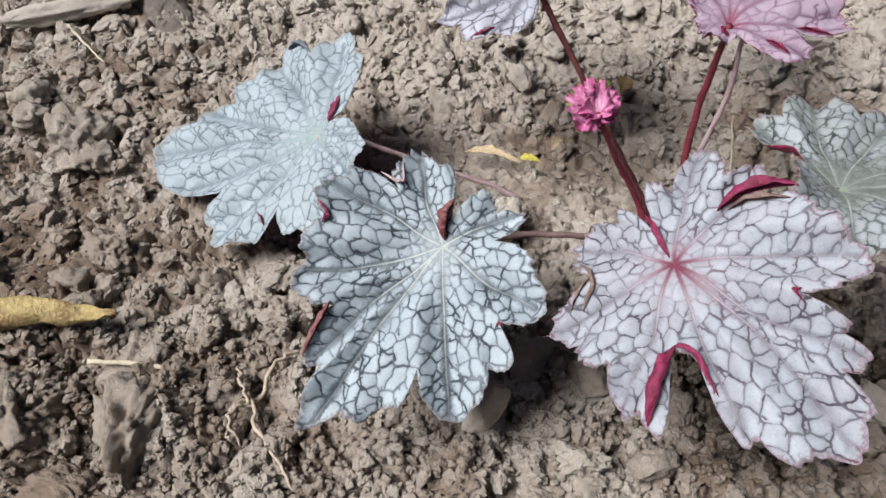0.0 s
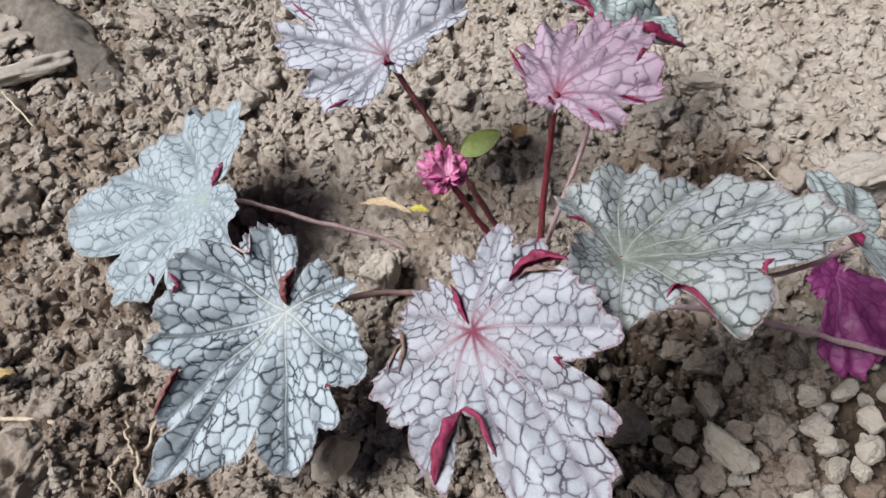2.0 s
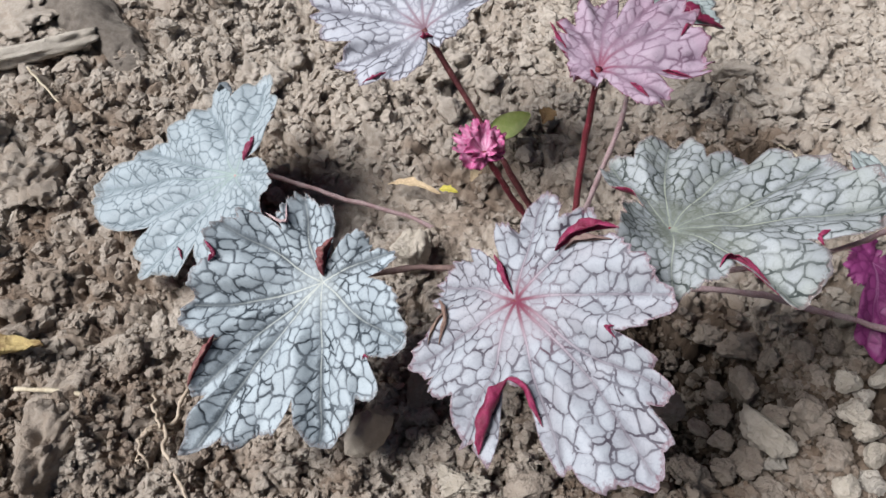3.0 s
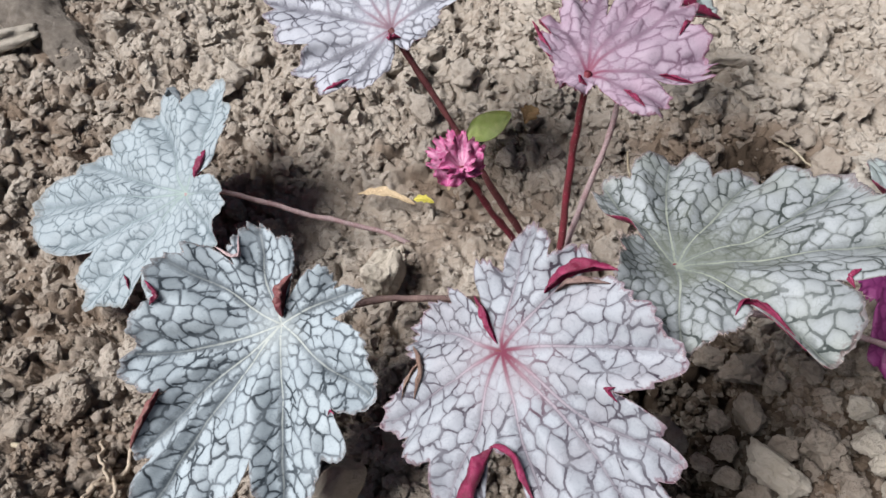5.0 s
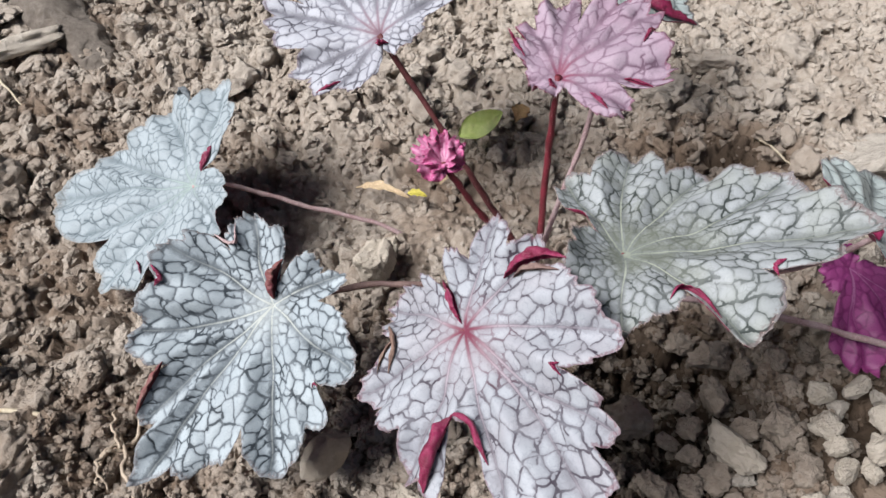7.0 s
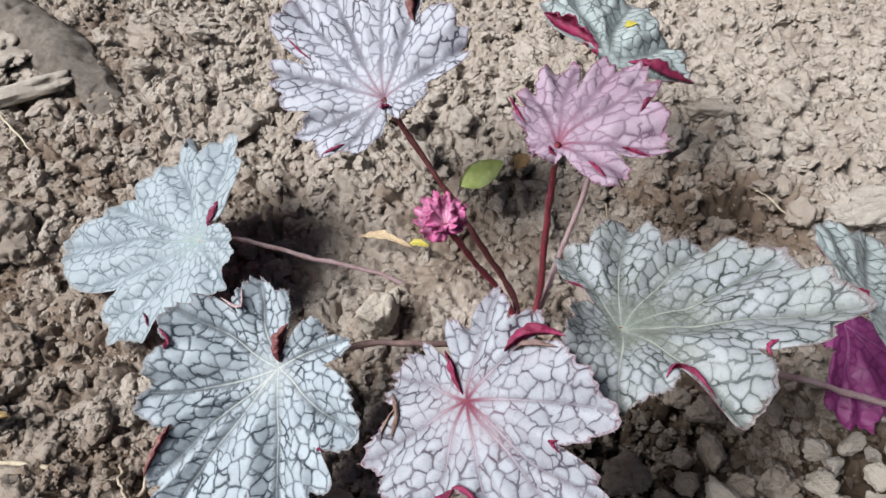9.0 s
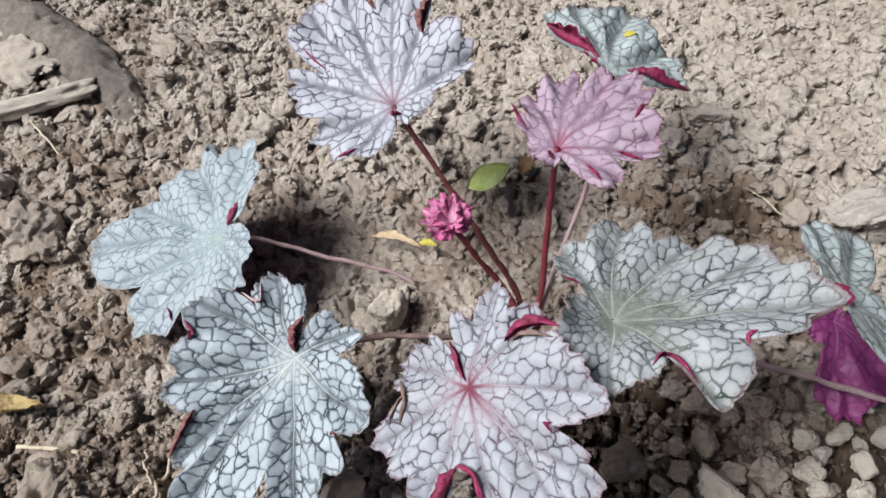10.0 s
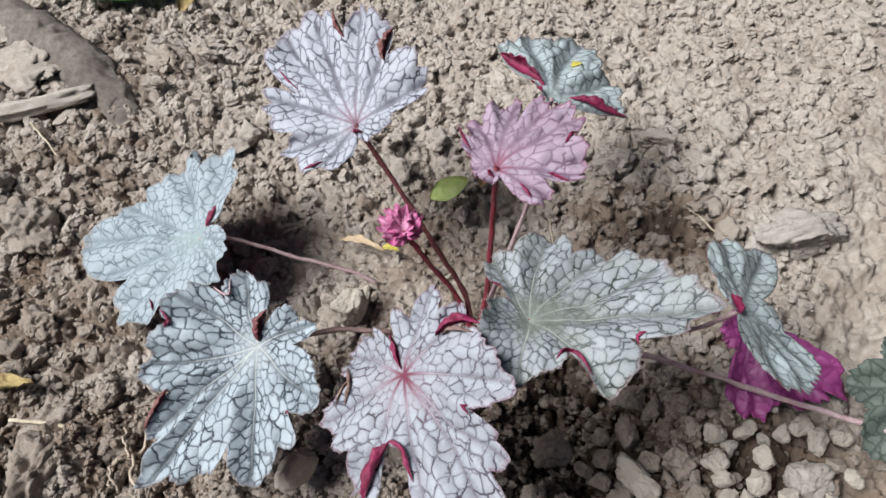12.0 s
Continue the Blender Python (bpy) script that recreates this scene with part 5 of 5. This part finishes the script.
for k, (x, y, r) in enumerate(((0.0405, 0.1040, 0.0085), (0.0340, 0.1110, 0.0055), (0.0500, 0.1010, 0.0060))):
    lump_object("soil_clod", x, y, float(ground_height(np.array([x]), np.array([y]))[0]) + 0.3 * r, (r, r * 0.9, r * 0.7), 180 + k, pale_stone, "pale chalky crusted clod of soil", "soil clod", "chalky clods of soil", spin=55 * k, rough=0.34, base=ICO4)

# ---- sticks, roots and fallen leaves ----
def stick(name, points, radii, mat, label, category, seed, wobble=0.0004):
    verts, faces, _, _ = tube(points, radii, 8, 8, wobble, seed)
    base = np.array(points[0])
    ob = new(name, mesh_of(name, verts - base, faces, [mat]))
    ob.location = tuple(base)
    return tagged(ob, label, category)


def on_soil(x, y, over=0.001, lift=0.0046):
    return (x, y, float(ground_height(np.array([x]), np.array([y]))[0]) + over + lift)


stick("straw_stalk", [(-0.1335, 0.1433, 0.0030), (-0.118, 0.1420, 0.0040), (-0.1035, 0.1404, 0.0030)], [0.0009, 0.0010, 0.0008], straw, "dry cream straw stalk lying on the soil", "straw", 31, 0.0001)
stick("dry_stem", [on_soil(0.1966, 0.2795, 0.004), on_soil(0.203, 0.275, 0.003), on_soil(0.2115, 0.2680, 0.002)], [0.0006, 0.0006, 0.0004], straw, "thin dry cream stem on the soil", "stem", 32)
stick("dry_stem", [on_soil(-0.1985, 0.3385, 0.006), on_soil(-0.187, 0.328, 0.005), on_soil(-0.1755, 0.3155, 0.004)], [0.0007, 0.0006, 0.0004], straw, "thin dry cream stem on the soil", "stem", 33)
stick("dry_stem", [(0.1215, 0.2350, 0.001), (0.1195, 0.2385, 0.015), (0.1170, 0.2430, 0.030)], [0.0006, 0.0006, 0.0004], straw, "thin dry cream stem standing in the soil", "stem", 38)
stick("rootlet", [on_soil(-0.0584, 0.151), on_soil(-0.0660, 0.1440, 0.002), on_soil(-0.0712, 0.1335, 0.002), on_soil(-0.0770, 0.1290, 0.002), on_soil(-0.0790, 0.1210, 0.002), on_soil(-0.0745, 0.1135, 0.001)], [0.0006, 0.0007, 0.0008, 0.0007, 0.0006, 0.0004], root_mat, "pale branching rootlet on the soil", "root", 34, 0.0009)
stick("rootlet", [on_soil(-0.0800, 0.1430), on_soil(-0.0770, 0.1360, 0.002), on_soil(-0.0735, 0.1300, 0.002), on_soil(-0.0690, 0.1195, 0.002), on_soil(-0.0600, 0.1060, 0.002), on_soil(-0.0525, 0.0950, 0.001)], [0.0005, 0.0006, 0.0007, 0.0008, 0.0006, 0.0004], root_mat, "pale branching rootlet on the soil", "root", 35, 0.0009)


stick("rootlet", [on_soil(-0.0705, 0.1290), on_soil(-0.0775, 0.1275, 0.002), on_soil(-0.0800, 0.1225, 0.002), on_soil(-0.0785, 0.1150, 0.002)], [0.0006, 0.0007, 0.0006, 0.0004], root_mat, "short pale rootlet on the soil", "root", 36, 0.0009)
stick("rootlet", [on_soil(-0.0740, 0.1290), on_soil(-0.0770, 0.1360, 0.002), on_soil(-0.0800, 0.1450, 0.002)], [0.0006, 0.0006, 0.0004], root_mat, "short pale rootlet on the soil", "root", 37, 0.0009)


def flat_leaf(name, x, y, z, length, width, mat, label, spin, tilt=0.0, bend=0.0, roll=0.0, ragged=0.0, seed=1, crinkled=0.03):
    """A fallen leaf: a pointed blade with a folded midrib, bent along its length and rolled across."""
    n, m = 28, 13
    verts = []
    for side in (0, 1):
        for i in range(n):
            s = i / (n - 1)
            w = width * (math.sin(math.pi * min(1, s * 0.97 + 0.015)) ** 0.75) * (1 - 0.25 * s)
            w *= 1 + ragged * float(value_noise(np.array([s * 11.0]), np.array([0.0]), np.array([0.0]), seed)[0])
            for j in range(m):
                q = 2 * j / (m - 1) - 1
                cx, cz = q * w / 2, abs(q) * w * 0.12
                if roll:
                    a = q * roll
                    cx, cz = w / 2 * math.sin(a) / roll, w / 2 * (1 - math.cos(a)) / roll
                crinkle = crinkled * width * float(value_noise(np.array([s * 7.0]), np.array([q * 3.0]), np.array([0.0]), seed + 2)[0])
                verts.append((s * length - length / 2, cx + (0.06 * length * math.sin(s * 4) if ragged else 0), cz + crinkle - bend * (2 * s - 1) ** 2 * length - side * 0.0003))
    faces = []
    for i in range(n - 1):
        for j in range(m - 1):
            b = i * m + j
            faces.append((b, b + m, b + m + 1, b + 1))
            c = b + n * m
            faces.append((c, c + 1, c + m + 1, c + m))
    for i in range(n - 1):
        for j in (0, m - 1):
            b = i * m + j
            faces.append((b, b + n * m, b + m + n * m, b + m))
    ob = new(name, mesh_of(name, verts, faces, [mat]))
    ob.matrix_basis = pose(x, y, z, tilt, tilt * 0.3, spin)
    return tagged(ob, label, "leaf")


lime_leaf = flat_leaf("fallen_leaf", 0.0645, 0.2850, 0.0085, 0.0235, 0.0165, lime, "small lime-green fallen leaf on the soil", 24, 16, -0.05, roll=0.7, seed=41)
lime_leaf.matrix_basis = pose(0.0645, 0.2850, 0.0085, 20, -14, 24)
flat_leaf("fallen_leaf", 0.0180, 0.2510, 0.003, 0.026, 0.0048, dry_scrap, "narrow tan dead leaf scrap on the soil", -12, 8, 0.08, ragged=0.5, seed=42)
flat_leaf("fallen_leaf", 0.0345, 0.2462, 0.004, 0.009, 0.0045, bright_yellow, "tiny yellow leaf fleck on the soil", -10, 10, 0.05, ragged=0.3, seed=43)
flat_leaf("fallen_leaf", 0.0847, 0.2952, 0.007, 0.014, 0.008, brown_dead, "curled tan dead leaf scrap on the soil", 65, 20, 0.1, ragged=0.4, seed=44)
flat_leaf("fallen_leaf", 0.0480, 0.2560, 0.005, 0.011, 0.006, dry_scrap, "small torn tan leaf scrap on the soil", 60, 15, 0.12, ragged=0.6, seed=49)
flat_leaf("dead_leaf", -0.1655, 0.1595, 0.0115, 0.080, 0.027, yellow_dead, "rolled yellow-brown dead leaf lying on the soil", 5, 0, 0.01, roll=-2.3, ragged=0.2, seed=45, crinkled=0.10)
flat_leaf("dead_leaf", -0.1385, 0.4800, 0.010, 0.026, 0.016, yellow_dead, "curled tan dead leaf on the soil", 80, 15, 0.1, roll=1.2, ragged=0.2, seed=46)
flat_leaf("green_leaf", -0.1860, 0.4880, 0.020, 0.080, 0.040, leaf_green, "fresh green leaf at the edge of the bed", 4, 14, 0.02, seed=47)
log = tagged(new("half_buried_wood"), "soil-caked grey timber half buried in the bed", "wood")
log.location = (-0.215, 0.423, 0.004)
verts, faces, line, rad = tube([(-0.330, 0.512, 0.000), (-0.285, 0.475, 0.004), (-0.246, 0.446, 0.007), (-0.213, 0.421, 0.006), (-0.182, 0.393, 0.003), (-0.158, 0.370, -0.003), (-0.146, 0.358, -0.009)], [0.019, 0.019, 0.0185, 0.018, 0.0165, 0.0135, 0.008], 40, 22)
verts = verts + 0.0030 * np.stack([fractal(verts[:, 0] * 60, verts[:, 1] * 60, verts[:, 2] * 60, 5, 200 + c, 0.55) for c in range(3)], -1)
branch = child(new("branch", mesh_of("branch", verts, faces, [wood_mat])), log, Matrix.Identity(4))
set_attribute(branch.data, "damp_shade", np.full(len(verts), 0.1))
for k, (x, y, z, size, spin) in enumerate(((-0.234, 0.412, 0.012, (0.040, 0.021, 0.013), -42), (-0.262, 0.440, 0.010, (0.022, 0.014, 0.011), -30), (-0.206, 0.388, 0.006, (0.018, 0.011, 0.009), -50))):
    me = fast_mesh("soil_crust", lump(ICO4, 260 + k, 0.30, 0.95) * np.array(size), ICO4[1], [clod_soil])
    set_attribute(me, "damp_shade", np.full(len(me.vertices), 0.05))
    tagged(child(new("soil_crust", me), log, pose(x, y, z, 0, 0, spin)), "dry soil caked along the timber")
lump_object("wood_chip", -0.2060, 0.3610, 0.012, (0.034, 0.0080, 0.008), 161, wood_pale, "pale weathered wood chip on the soil", "wood chip", spin=22, rough=0.24)
speck_place = leaf_g.matrix_basis @ Vector(tuple(blade_g.place(-12, 34)))
flat_leaf("petal_fleck", speck_place.x, speck_place.y, speck_place.z + 0.001, 0.006, 0.0035, bright_yellow, "tiny yellow petal fleck on a leaf", 30, 10, 0.05, ragged=0.3, seed=48)
